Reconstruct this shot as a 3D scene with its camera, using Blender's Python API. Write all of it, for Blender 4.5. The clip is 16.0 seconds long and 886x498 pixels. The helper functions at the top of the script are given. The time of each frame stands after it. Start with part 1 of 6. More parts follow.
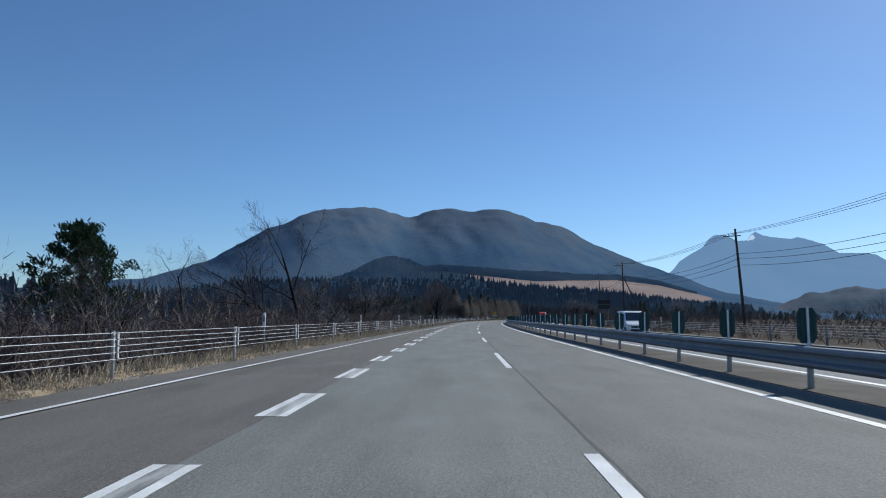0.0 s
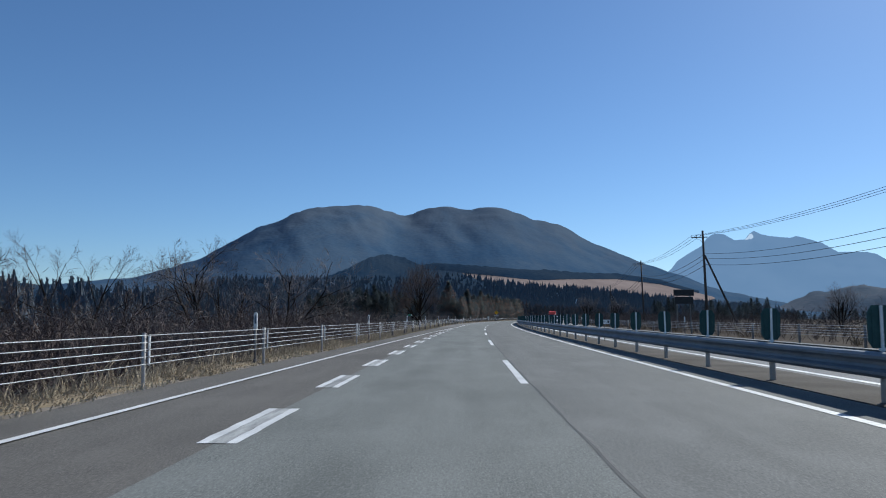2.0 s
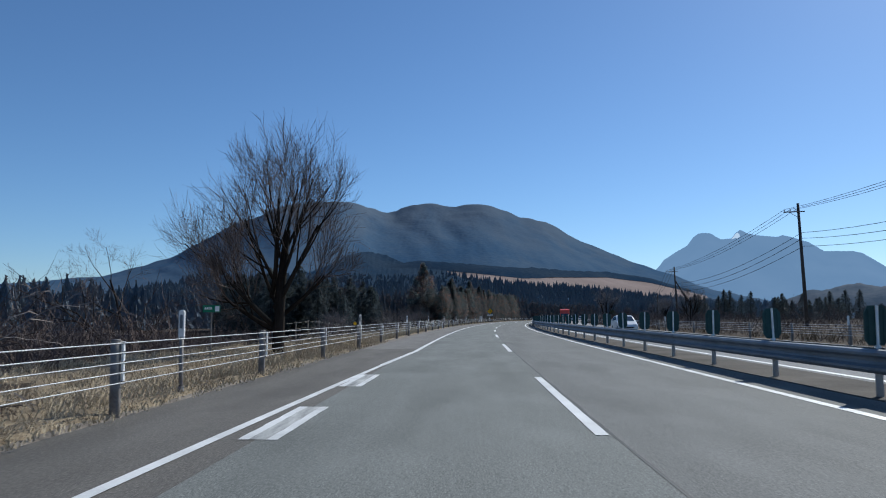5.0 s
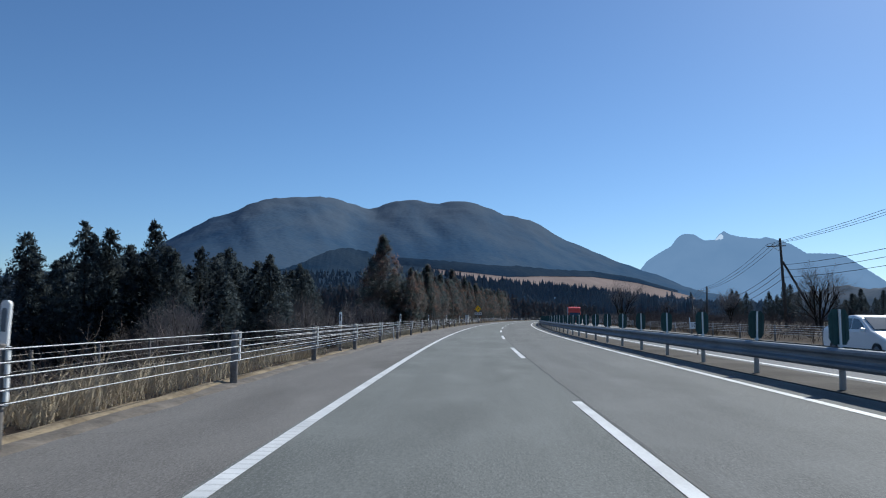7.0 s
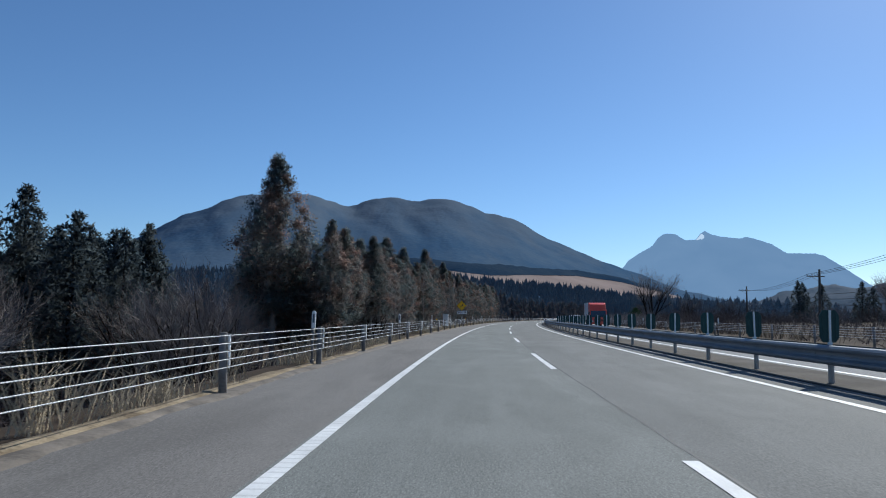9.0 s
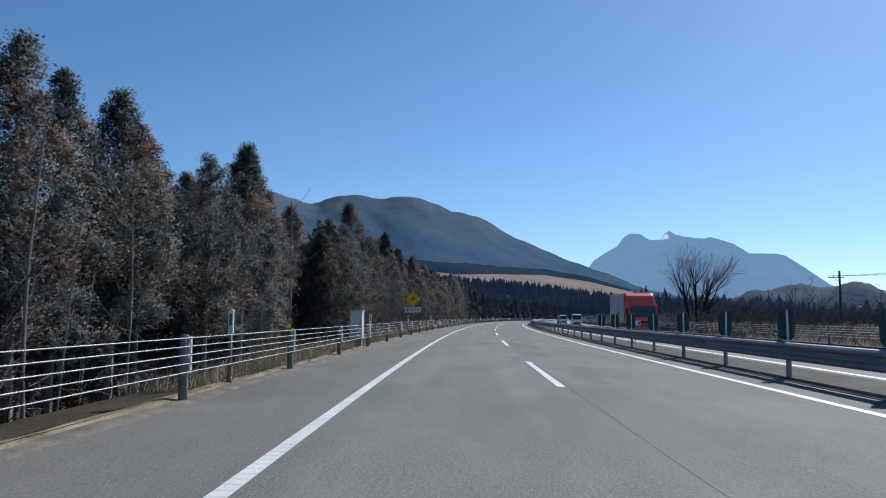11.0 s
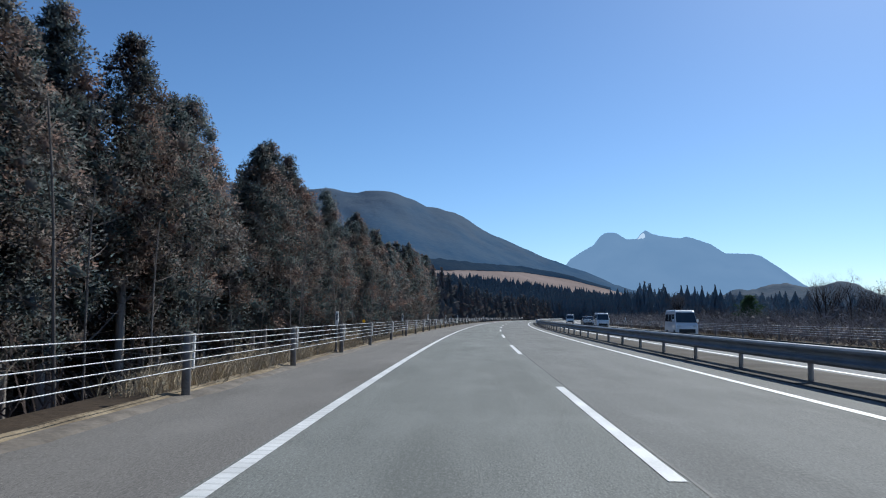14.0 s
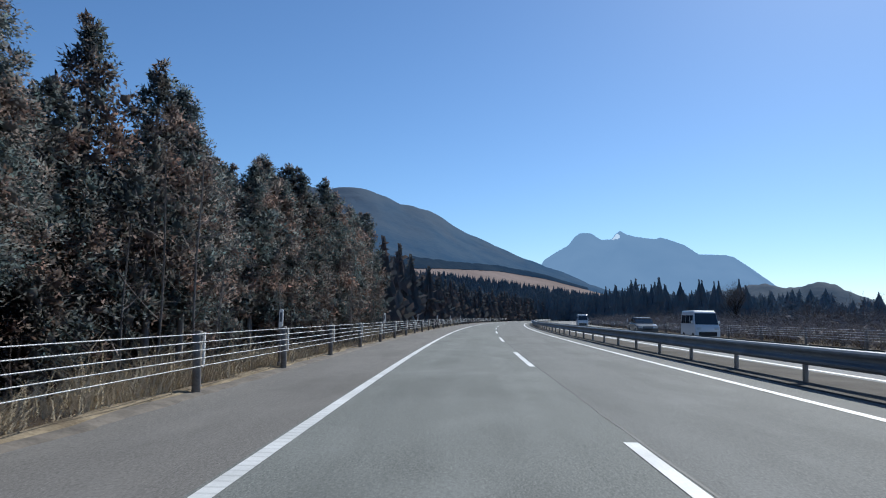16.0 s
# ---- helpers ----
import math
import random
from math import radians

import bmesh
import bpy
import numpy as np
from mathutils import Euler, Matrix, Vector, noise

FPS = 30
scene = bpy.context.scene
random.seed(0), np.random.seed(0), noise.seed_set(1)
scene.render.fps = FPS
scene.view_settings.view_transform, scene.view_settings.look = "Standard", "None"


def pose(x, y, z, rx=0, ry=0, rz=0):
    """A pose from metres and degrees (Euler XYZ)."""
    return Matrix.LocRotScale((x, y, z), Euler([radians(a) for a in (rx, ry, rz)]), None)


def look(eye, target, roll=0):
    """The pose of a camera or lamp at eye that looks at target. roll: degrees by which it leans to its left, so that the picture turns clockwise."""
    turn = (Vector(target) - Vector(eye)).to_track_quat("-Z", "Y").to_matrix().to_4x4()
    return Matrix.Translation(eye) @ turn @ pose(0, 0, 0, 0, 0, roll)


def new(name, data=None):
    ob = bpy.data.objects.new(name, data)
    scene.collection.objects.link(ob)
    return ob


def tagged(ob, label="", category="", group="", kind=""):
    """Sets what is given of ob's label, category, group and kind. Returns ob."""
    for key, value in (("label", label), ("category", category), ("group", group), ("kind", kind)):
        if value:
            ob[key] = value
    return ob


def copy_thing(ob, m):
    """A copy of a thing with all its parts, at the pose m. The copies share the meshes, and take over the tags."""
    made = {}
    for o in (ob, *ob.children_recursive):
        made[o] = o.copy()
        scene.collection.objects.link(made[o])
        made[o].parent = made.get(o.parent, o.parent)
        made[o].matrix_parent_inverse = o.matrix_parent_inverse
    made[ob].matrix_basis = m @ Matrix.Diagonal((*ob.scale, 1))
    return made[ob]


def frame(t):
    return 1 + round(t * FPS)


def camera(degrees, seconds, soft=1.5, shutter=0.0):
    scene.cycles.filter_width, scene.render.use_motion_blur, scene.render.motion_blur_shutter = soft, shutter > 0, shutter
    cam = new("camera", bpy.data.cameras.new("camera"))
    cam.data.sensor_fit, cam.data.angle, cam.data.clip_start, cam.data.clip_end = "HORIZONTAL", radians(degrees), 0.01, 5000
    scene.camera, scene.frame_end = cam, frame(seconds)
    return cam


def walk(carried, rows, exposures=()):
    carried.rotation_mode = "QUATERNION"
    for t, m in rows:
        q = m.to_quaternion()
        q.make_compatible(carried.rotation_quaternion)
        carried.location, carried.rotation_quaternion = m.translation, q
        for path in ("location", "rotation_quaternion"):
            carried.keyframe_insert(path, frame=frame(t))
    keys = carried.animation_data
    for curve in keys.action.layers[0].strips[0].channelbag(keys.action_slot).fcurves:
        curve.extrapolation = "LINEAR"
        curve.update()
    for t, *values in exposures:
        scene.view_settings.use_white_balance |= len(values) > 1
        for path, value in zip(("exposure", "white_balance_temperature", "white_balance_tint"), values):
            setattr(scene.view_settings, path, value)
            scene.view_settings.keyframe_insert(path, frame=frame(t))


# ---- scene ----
cam = camera(61.44, 16.0, soft=1.05, shutter=0.05)
PATH = [
    (0.0, -1.25, -0.26, 1.293, 5.21, -0.28, 1.27),
    (0.5, -1.22, 10.86, 1.293, 5.16, -0.19, 1.22),
    (1.0, -1.16, 22.00, 1.293, 5.15, -0.10, 1.14),
    (1.5, -1.08, 33.12, 1.293, 5.19, -0.16, 1.09),
    (2.0, -1.00, 44.22, 1.293, 5.22, -0.19, 1.00),
    (2.5, -0.91, 55.27, 1.293, 5.25, -0.24, 0.91),
    (3.0, -0.80, 66.30, 1.293, 5.24, -0.20, 0.73),
    (3.5, -0.66, 77.32, 1.293, 5.23, -0.21, 0.58),
    (4.0, -0.46, 88.39, 1.293, 5.20, -0.17, 0.37),
    (4.5, -0.20, 99.50, 1.293, 5.17, -0.11, 0.12),
    (5.0, 0.11, 110.64, 1.293, 5.23, -0.10, -0.17),
    (5.5, 0.48, 121.80, 1.293, 5.24, -0.24, -0.48),
    (6.0, 0.89, 132.96, 1.293, 5.20, -0.41, -0.80),
    (6.5, 1.36, 144.12, 1.293, 5.18, -0.52, -1.14),
    (7.0, 1.88, 155.29, 1.293, 5.16, -0.59, -1.51),
    (7.5, 2.47, 166.47, 1.293, 5.14, -0.55, -1.82),
    (8.0, 3.14, 177.64, 1.293, 5.12, -0.52, -2.15),
    (8.5, 3.89, 188.82, 1.293, 5.14, -0.58, -2.55),
    (9.0, 4.71, 199.99, 1.293, 5.17, -0.57, -2.98),
    (9.5, 5.66, 211.15, 1.293, 5.19, -0.49, -3.63),
    (10.0, 6.77, 222.32, 1.293, 5.21, -0.42, -4.36),
    (10.5, 8.07, 233.47, 1.293, 5.22, -0.38, -5.04),
    (11.0, 9.52, 244.59, 1.293, 5.21, -0.44, -5.60),
    (11.5, 11.06, 255.74, 1.293, 5.22, -0.29, -6.06),
    (12.0, 12.62, 266.92, 1.293, 5.21, -0.43, -6.47),
    (12.5, 14.19, 278.16, 1.293, 5.18, -0.62, -6.76),
    (13.0, 15.80, 289.43, 1.293, 5.18, -0.72, -6.97),
    (13.5, 17.48, 300.73, 1.293, 5.09, -0.76, -7.20),
    (14.0, 19.25, 312.05, 1.293, 5.12, -0.75, -7.52),
    (14.5, 21.13, 323.40, 1.293, 5.11, -0.69, -7.93),
    (15.0, 23.10, 334.77, 1.293, 5.13, -0.65, -8.44),
    (15.5, 25.15, 346.14, 1.293, 5.21, -0.76, -8.98),
    (16.0, 27.28, 357.49, 1.293, 5.16, -0.92, -9.51),
]

walk(cam, [(t, pose(x, y, z, 90 + pitch, roll, yaw)) for t, x, y, z, pitch, roll, yaw in PATH], [(0.0, 0.08, 5620, 4), (7.0, 0.12, 5620, 4), (11.0, 0.19, 5620, 4), (16.0, 0.21, 5620, 4)])

# world and sun: the sun stands ahead to the right, fairly low
SUN_AZ, SUN_EL = radians(41.0), radians(36.5)
world = bpy.data.worlds.new("world")
scene.world = world
world.use_nodes = True
wn, wl = world.node_tree.nodes, world.node_tree.links
sky = wn.new("ShaderNodeTexSky")
sky.sky_type, sky.sun_disc = "NISHITA", False
sky.sun_elevation, sky.sun_rotation = SUN_EL, SUN_AZ
sky.altitude, sky.air_density, sky.dust_density, sky.ozone_density = 1400, 1.0, 0.7, 5.0
wn["Background"].inputs["Strength"].default_value = 0.087
wl.new(sky.outputs[0], wn["Background"].inputs["Color"])
sun = new("sun", bpy.data.lights.new("sun", "SUN"))
sun.data.energy, sun.data.angle, sun.data.color = 4.6, radians(0.55), (1.0, 0.9, 0.77)
sun.matrix_world = look((math.sin(SUN_AZ) * math.cos(SUN_EL) * 100, math.cos(SUN_AZ) * math.cos(SUN_EL) * 100, math.sin(SUN_EL) * 100), (0, 0, 0))

# ---- road frame: s runs along the lane divider, X lies to its right ----
CURVE = [-0.074, 0.189, 0.402, 0.459, 0.808, 0.599, 0.648, 0.588, 0.636, 0.691, 0.746, 0.8, 0.855]
STEP = 2.0
S_GRID = np.arange(-160.0, 1400.0, STEP)
_c, _m = np.array(CURVE), np.gradient(np.array(CURVE))
_u = np.clip((S_GRID + 40) / 60, 0, len(CURVE) - 1.000001)
_j = _u.astype(int)
_u = _u - _j
_kap = ((2 * _u**3 - 3 * _u**2 + 1) * _c[_j] + (_u**3 - 2 * _u**2 + _u) * _m[_j] + (3 * _u**2 - 2 * _u**3) * _c[_j + 1] + (_u**3 - _u**2) * _m[_j + 1]) * 1e-3
_th = np.cumsum(_kap) * STEP
_i0 = int(np.searchsorted(S_GRID, 0))
_th = _th - _th[_i0]
_px, _py = np.cumsum(np.sin(_th)) * STEP, np.cumsum(np.cos(_th)) * STEP
_px, _py = _px - _px[_i0], _py - _py[_i0]


def heading(s):
    return float(np.interp(s, S_GRID, _th))


def rp(s, X, z=0.0):
    """The place at s along the road, X to the right, z up."""
    h = heading(s)
    return Vector((float(np.interp(s, S_GRID, _px)) + X * math.cos(h), float(np.interp(s, S_GRID, _py)) - X * math.sin(h), z))


def rm(s, X, z=0.0, turn=0.0, tilt=(0, 0), size=1.0):
    """A pose on the road: local y runs ahead, x to the right; turn in degrees."""
    p = rp(s, X, z)
    return pose(p.x, p.y, p.z, tilt[0], tilt[1], -math.degrees(heading(s)) + turn) @ Matrix.Scale(size, 4)


def road_of(x, y):
    """s and X of a place, near enough."""
    i = int(np.argmin((_px - x) ** 2 + (_py - y) ** 2))
    return S_GRID[i], (x - _px[i]) * math.cos(_th[i]) - (y - _py[i]) * math.sin(_th[i])


# ---- materials ----
MATS = {}


def material(name, a, b, scale=1.0, fine=18.0, rough=0.8, bump=0.2, metal=0.0, vary=0.0, detail=6.0, spec=0.4, stretch=None, dist=0.02):
    """Two colours mixed by a broad and a fine noise, at object scale, with a little relief."""
    if name in MATS:
        return MATS[name]
    m = bpy.data.materials.new(name)
    m.use_nodes = True
    n, l = m.node_tree.nodes, m.node_tree.links
    p = n["Principled BSDF"]
    tc = n.new("ShaderNodeTexCoord")
    src = tc.outputs["Object"]
    if stretch:
        mp = n.new("ShaderNodeMapping")
        mp.inputs["Scale"].default_value = stretch
        l.new(src, mp.inputs["Vector"])
        src = mp.outputs["Vector"]
    n1, n2 = n.new("ShaderNodeTexNoise"), n.new("ShaderNodeTexNoise")
    n1.inputs["Scale"].default_value, n1.inputs["Detail"].default_value = scale, detail
    n2.inputs["Scale"].default_value, n2.inputs["Detail"].default_value = fine, 4.0
    l.new(src, n1.inputs["Vector"])
    l.new(src, n2.inputs["Vector"])
    add = n.new("ShaderNodeMath")
    add.operation = "MULTIPLY_ADD"
    add.inputs[1].default_value = 0.45
    l.new(n2.outputs["Fac"], add.inputs[0])
    l.new(n1.outputs["Fac"], add.inputs[2])
    ramp = n.new("ShaderNodeMapRange")
    ramp.inputs["From Min"].default_value, ramp.inputs["From Max"].default_value = 0.5, 0.95
    l.new(add.outputs[0], ramp.inputs["Value"])
    mix = n.new("ShaderNodeMix")
    mix.data_type = "RGBA"
    mix.inputs["A"].default_value, mix.inputs["B"].default_value = (*a, 1), (*b, 1)
    l.new(ramp.outputs[0], mix.inputs["Factor"])
    out = mix.outputs["Result"]
    if vary:
        oi, hs, mr = n.new("ShaderNodeObjectInfo"), n.new("ShaderNodeHueSaturation"), n.new("ShaderNodeMapRange")
        mr.inputs["To Min"].default_value, mr.inputs["To Max"].default_value = 1 - vary, 1 + vary
        l.new(oi.outputs["Random"], mr.inputs["Value"])
        l.new(mr.outputs[0], hs.inputs["Value"])
        l.new(out, hs.inputs["Color"])
        out = hs.outputs["Color"]
    l.new(out, p.inputs["Base Color"])
    p.inputs["Roughness"].default_value, p.inputs["Metallic"].default_value = rough, metal
    p.inputs["Specular IOR Level"].default_value = spec
    if bump:
        bp = n.new("ShaderNodeBump")
        bp.inputs["Strength"].default_value, bp.inputs["Distance"].default_value = bump, dist
        l.new(n2.outputs["Fac"], bp.inputs["Height"])
        l.new(bp.outputs[0], p.inputs["Normal"])
    MATS[name] = m
    return m


def leafy(name, a, b, c, rough=0.7, through_light=0.58, relief=0.0):
    """Foliage: the colour varies from clump to clump (island) and tree to tree."""
    if name in MATS:
        return MATS[name]
    m = bpy.data.materials.new(name)
    m.use_nodes = True
    n, l = m.node_tree.nodes, m.node_tree.links
    p = n["Principled BSDF"]
    geo, oi, tc, nz = n.new("ShaderNodeNewGeometry"), n.new("ShaderNodeObjectInfo"), n.new("ShaderNodeTexCoord"), n.new("ShaderNodeTexNoise")
    nz.inputs["Scale"].default_value, nz.inputs["Detail"].default_value = 0.55, 3.0
    l.new(tc.outputs["Object"], nz.inputs["Vector"])
    r = n.new("ShaderNodeValToRGB")
    r.color_ramp.elements[0].color, r.color_ramp.elements[1].color = (*a, 1), (*b, 1)
    l.new(geo.outputs["Random Per Island"], r.inputs["Fac"])
    mix = n.new("ShaderNodeMix")
    mix.data_type = "RGBA"
    mix.inputs["B"].default_value = (*c, 1)
    mr = n.new("ShaderNodeMapRange")
    mr.inputs["From Min"].default_value, mr.inputs["From Max"].default_value = 0.45, 0.7
    l.new(nz.outputs["Fac"], mr.inputs["Value"])
    l.new(mr.outputs[0], mix.inputs["Factor"])
    l.new(r.outputs["Color"], mix.inputs["A"])
    hs, mv = n.new("ShaderNodeHueSaturation"), n.new("ShaderNodeMapRange")
    mv.inputs["To Min"].default_value, mv.inputs["To Max"].default_value = 0.7, 1.3
    l.new(oi.outputs["Random"], mv.inputs["Value"])
    l.new(mv.outputs[0], hs.inputs["Value"])
    l.new(mix.outputs["Result"], hs.inputs["Color"])
    l.new(hs.outputs["Color"], p.inputs["Base Color"])
    p.inputs["Roughness"].default_value = rough
    p.inputs["Specular IOR Level"].default_value = 0.08
    if relief:
        n2, bp, fine, mx = n.new("ShaderNodeTexNoise"), n.new("ShaderNodeBump"), n.new("ShaderNodeMapRange"), n.new("ShaderNodeMix")
        n2.inputs["Scale"].default_value, n2.inputs["Detail"].default_value = 7.0, 5.0
        l.new(tc.outputs["Object"], n2.inputs["Vector"])
        bp.inputs["Strength"].default_value, bp.inputs["Distance"].default_value = 0.8, relief
        l.new(n2.outputs["Fac"], bp.inputs["Height"])
        l.new(bp.outputs[0], p.inputs["Normal"])
        fine.inputs["From Min"].default_value, fine.inputs["From Max"].default_value = 0.35, 0.65
        fine.inputs["To Min"].default_value, fine.inputs["To Max"].default_value = 0.35, 1.25
        l.new(n2.outputs["Fac"], fine.inputs["Value"])
        both = n.new("ShaderNodeMath")
        both.operation = "MULTIPLY"
        l.new(fine.outputs[0], both.inputs[0])
        l.new(mv.outputs[0], both.inputs[1])
        l.new(both.outputs[0], hs.inputs["Value"])
    tr, ms = n.new("ShaderNodeBsdfTranslucent"), n.new("ShaderNodeMixShader")
    ms.inputs["Fac"].default_value = through_light
    l.new(hs.outputs["Color"], tr.inputs["Color"])
    l.new(p.outputs[0], ms.inputs[1])
    l.new(tr.outputs[0], ms.inputs[2])
    l.new(ms.outputs[0], n["Material Output"].inputs["Surface"])
    MATS[name] = m
    return m


def asphalt(name, base, dark, light):
    """Asphalt: aggregate grain, wheel tracks along the lanes (from the mesh's road coordinates), patches and fine cracks."""
    m = bpy.data.materials.new(name)
    m.use_nodes = True
    n, l = m.node_tree.nodes, m.node_tree.links
    p = n["Principled BSDF"]
    uv = n.new("ShaderNodeUVMap")
    uv.uv_map = "road"

    def noise_of(scale, detail, stretch):
        mp, t = n.new("ShaderNodeMapping"), n.new("ShaderNodeTexNoise")
        mp.inputs["Scale"].default_value = (*stretch, 1)
        t.inputs["Scale"].default_value, t.inputs["Detail"].default_value = scale, detail
        l.new(uv.outputs[0], mp.inputs["Vector"])
        l.new(mp.outputs[0], t.inputs["Vector"])
        return t.outputs["Fac"]

    grain, patch, streak = noise_of(58.0, 4.0, (1, 1)), noise_of(0.35, 6.0, (1.4, 0.25)), noise_of(1.6, 4.0, (1.0, 0.02))

    def blend(fac, lo, hi, a_socket, b_color, amount):
        r, mx = n.new("ShaderNodeMapRange"), n.new("ShaderNodeMix")
        r.inputs["From Min"].default_value, r.inputs["From Max"].default_value = lo, hi
        r.inputs["To Max"].default_value = amount
        mx.data_type = "RGBA"
        l.new(fac, r.inputs["Value"])
        l.new(r.outputs[0], mx.inputs["Factor"])
        if isinstance(a_socket, tuple):
            mx.inputs["A"].default_value = (*a_socket, 1)
        else:
            l.new(a_socket, mx.inputs["A"])
        mx.inputs["B"].default_value = (*b_color, 1)
        return mx.outputs["Result"]

    c = blend(patch, 0.4, 0.7, base, dark, 0.7)
    c = blend(streak, 0.42, 0.68, c, light, 0.6)
    mottle = noise_of(5.0, 6.0, (1, 0.6))
    c = blend(mottle, 0.5, 0.72, c, tuple(v * 0.85 for v in dark), 0.3)
    c = blend(grain, 0.52, 0.66, c, tuple(v * 1.9 for v in light), 0.6)
    c = blend(grain, 0.48, 0.34, c, tuple(v * 0.4 for v in dark), 0.6)
    blotch = noise_of(0.9, 5.0, (1, 0.45))
    c = blend(blotch, 0.5, 0.7, c, tuple(v * 1.15 for v in light), 0.5)
    stain = noise_of(0.55, 5.0, (1.2, 0.3))
    c = blend(stain, 0.52, 0.66, c, tuple(v * 0.86 for v in dark), 0.5)
    coarse = noise_of(24.0, 3.0, (1, 1))
    c = blend(coarse, 0.54, 0.68, c, tuple(v * 1.6 for v in light), 0.32)
    c = blend(coarse, 0.46, 0.33, c, tuple(v * 0.5 for v in dark), 0.32)
    l.new(c, p.inputs["Base Color"])
    p.inputs["Roughness"].default_value = 0.85
    p.inputs["Specular IOR Level"].default_value = 0.2
    bp = n.new("ShaderNodeBump")
    bp.inputs["Strength"].default_value, bp.inputs["Distance"].default_value = 0.05, 0.003
    l.new(grain, bp.inputs["Height"])
    l.new(bp.outputs[0], p.inputs["Normal"])
    MATS[name] = m
    return m


ASPHALT = asphalt("asphalt", (0.155, 0.161, 0.151), (0.12, 0.125, 0.117), (0.191, 0.198, 0.187))
ASPHALT_LANE = asphalt("asphalt_passing_lane", (0.143, 0.144, 0.137), (0.11, 0.11, 0.105), (0.177, 0.178, 0.17))
ASPHALT_OLD = asphalt("asphalt_shoulder", (0.116, 0.107, 0.096), (0.086, 0.079, 0.071), (0.145, 0.135, 0.122))
ASPHALT_SIDE = asphalt("asphalt_side", (0.16, 0.15, 0.14), (0.117, 0.108, 0.099), (0.186, 0.175, 0.162))
ASPHALT_FAR = asphalt("asphalt_pale", (0.17, 0.17, 0.175), (0.13, 0.13, 0.13), (0.2, 0.2, 0.2))
PAINT = material("road_paint", (0.52, 0.52, 0.51), (0.78, 0.78, 0.77), 1.2, 30, 0.6, 0.3)


def ribbed_paint():
    """Raised-rib edge line: a shallow groove across the paint every fifth of a metre."""
    m = material("ribbed_road_paint", (0.54, 0.54, 0.53), (0.79, 0.79, 0.78), 1.2, 30, 0.6, 0.3)
    n, l = m.node_tree.nodes, m.node_tree.links
    uv, xyz = n.new("ShaderNodeUVMap"), n.new("ShaderNodeSeparateXYZ")
    uv.uv_map = "road"
    l.new(uv.outputs[0], xyz.inputs[0])
    out = xyz.outputs["Y"]
    for op, v in (("MULTIPLY", 5.0), ("FRACT", 0.0), ("GREATER_THAN", 0.8), ("MULTIPLY", 0.3)):
        q = n.new("ShaderNodeMath")
        q.operation = op
        l.new(out, q.inputs[0])
        q.inputs[1].default_value = v
        out = q.outputs[0]
    mx, p = n.new("ShaderNodeMix"), n["Principled BSDF"]
    mx.data_type = "RGBA"
    mx.inputs["B"].default_value = (0.2, 0.2, 0.19, 1)
    l.new(p.inputs["Base Color"].links[0].from_socket, mx.inputs["A"])
    l.new(out, mx.inputs["Factor"])
    l.new(mx.outputs["Result"], p.inputs["Base Color"])
    return m


PAINT_RIBBED = ribbed_paint()
PAINT_WORN = material("road_paint_worn", (0.18, 0.18, 0.175), (0.55, 0.55, 0.53), 3.0, 26, 0.7, 0.3, stretch=(3.0, 0.35, 1))
CONCRETE = material("concrete", (0.13, 0.115, 0.097), (0.28, 0.25, 0.21), 0.8, 20, 0.9, 0.4)
SAND = material("gritty_concrete", (0.085, 0.072, 0.06), (0.2, 0.172, 0.143), 2.2, 16, 0.95, 0.5)
MEDIAN = material("median_paving", (0.075, 0.066, 0.057), (0.14, 0.125, 0.11), 0.5, 22, 0.9, 0.4)
DIRT = material("dry_earth", (0.035, 0.027, 0.021), (0.09, 0.067, 0.048), 0.35, 7, 0.95, 0.6, dist=0.05)
STEEL = material("galvanised_steel", (0.115, 0.135, 0.16), (0.185, 0.21, 0.24), 1.4, 24, 0.55, 0.05, 0.3, 0.06)
POST_PALE = material("pale_zinc_post", (0.36, 0.34, 0.32), (0.5, 0.48, 0.45), 3, 30, 0.6, 0.1, 0.1, 0.1)
PAINT_FAINT = material("road_paint_faint", (0.15, 0.15, 0.145), (0.4, 0.4, 0.385), 3.0, 26, 0.7, 0.3, stretch=(3.0, 0.35, 1))
STEEL_DULL = material("weathered_steel", (0.125, 0.112, 0.101), (0.26, 0.236, 0.214), 5, 40, 0.7, 0.1, 0.0, 0.1)
CABLE = material("wire_rope", (0.55, 0.55, 0.55), (0.78, 0.78, 0.78), 30, 120, 0.45, 0.4, 0.15)


def strands(m):
    """Dark lay of the strands winding along the rope."""
    n, l = m.node_tree.nodes, m.node_tree.links
    uv, xyz, p, mx = n.new("ShaderNodeUVMap"), n.new("ShaderNodeSeparateXYZ"), n["Principled BSDF"], n.new("ShaderNodeMix")
    uv.uv_map = "road"
    l.new(uv.outputs[0], xyz.inputs[0])
    out = xyz.outputs["Y"]
    for op, v in (("MULTIPLY", 16.0), ("FRACT", 0.0), ("GREATER_THAN", 0.68), ("MULTIPLY", 0.75)):
        q = n.new("ShaderNodeMath")
        q.operation = op
        l.new(out, q.inputs[0])
        q.inputs[1].default_value = v
        out = q.outputs[0]
    mx.data_type = "RGBA"
    mx.inputs["B"].default_value = (0.05, 0.05, 0.055, 1)
    l.new(p.inputs["Base Color"].links[0].from_socket, mx.inputs["A"])
    l.new(out, mx.inputs["Factor"])
    l.new(mx.outputs["Result"], p.inputs["Base Color"])


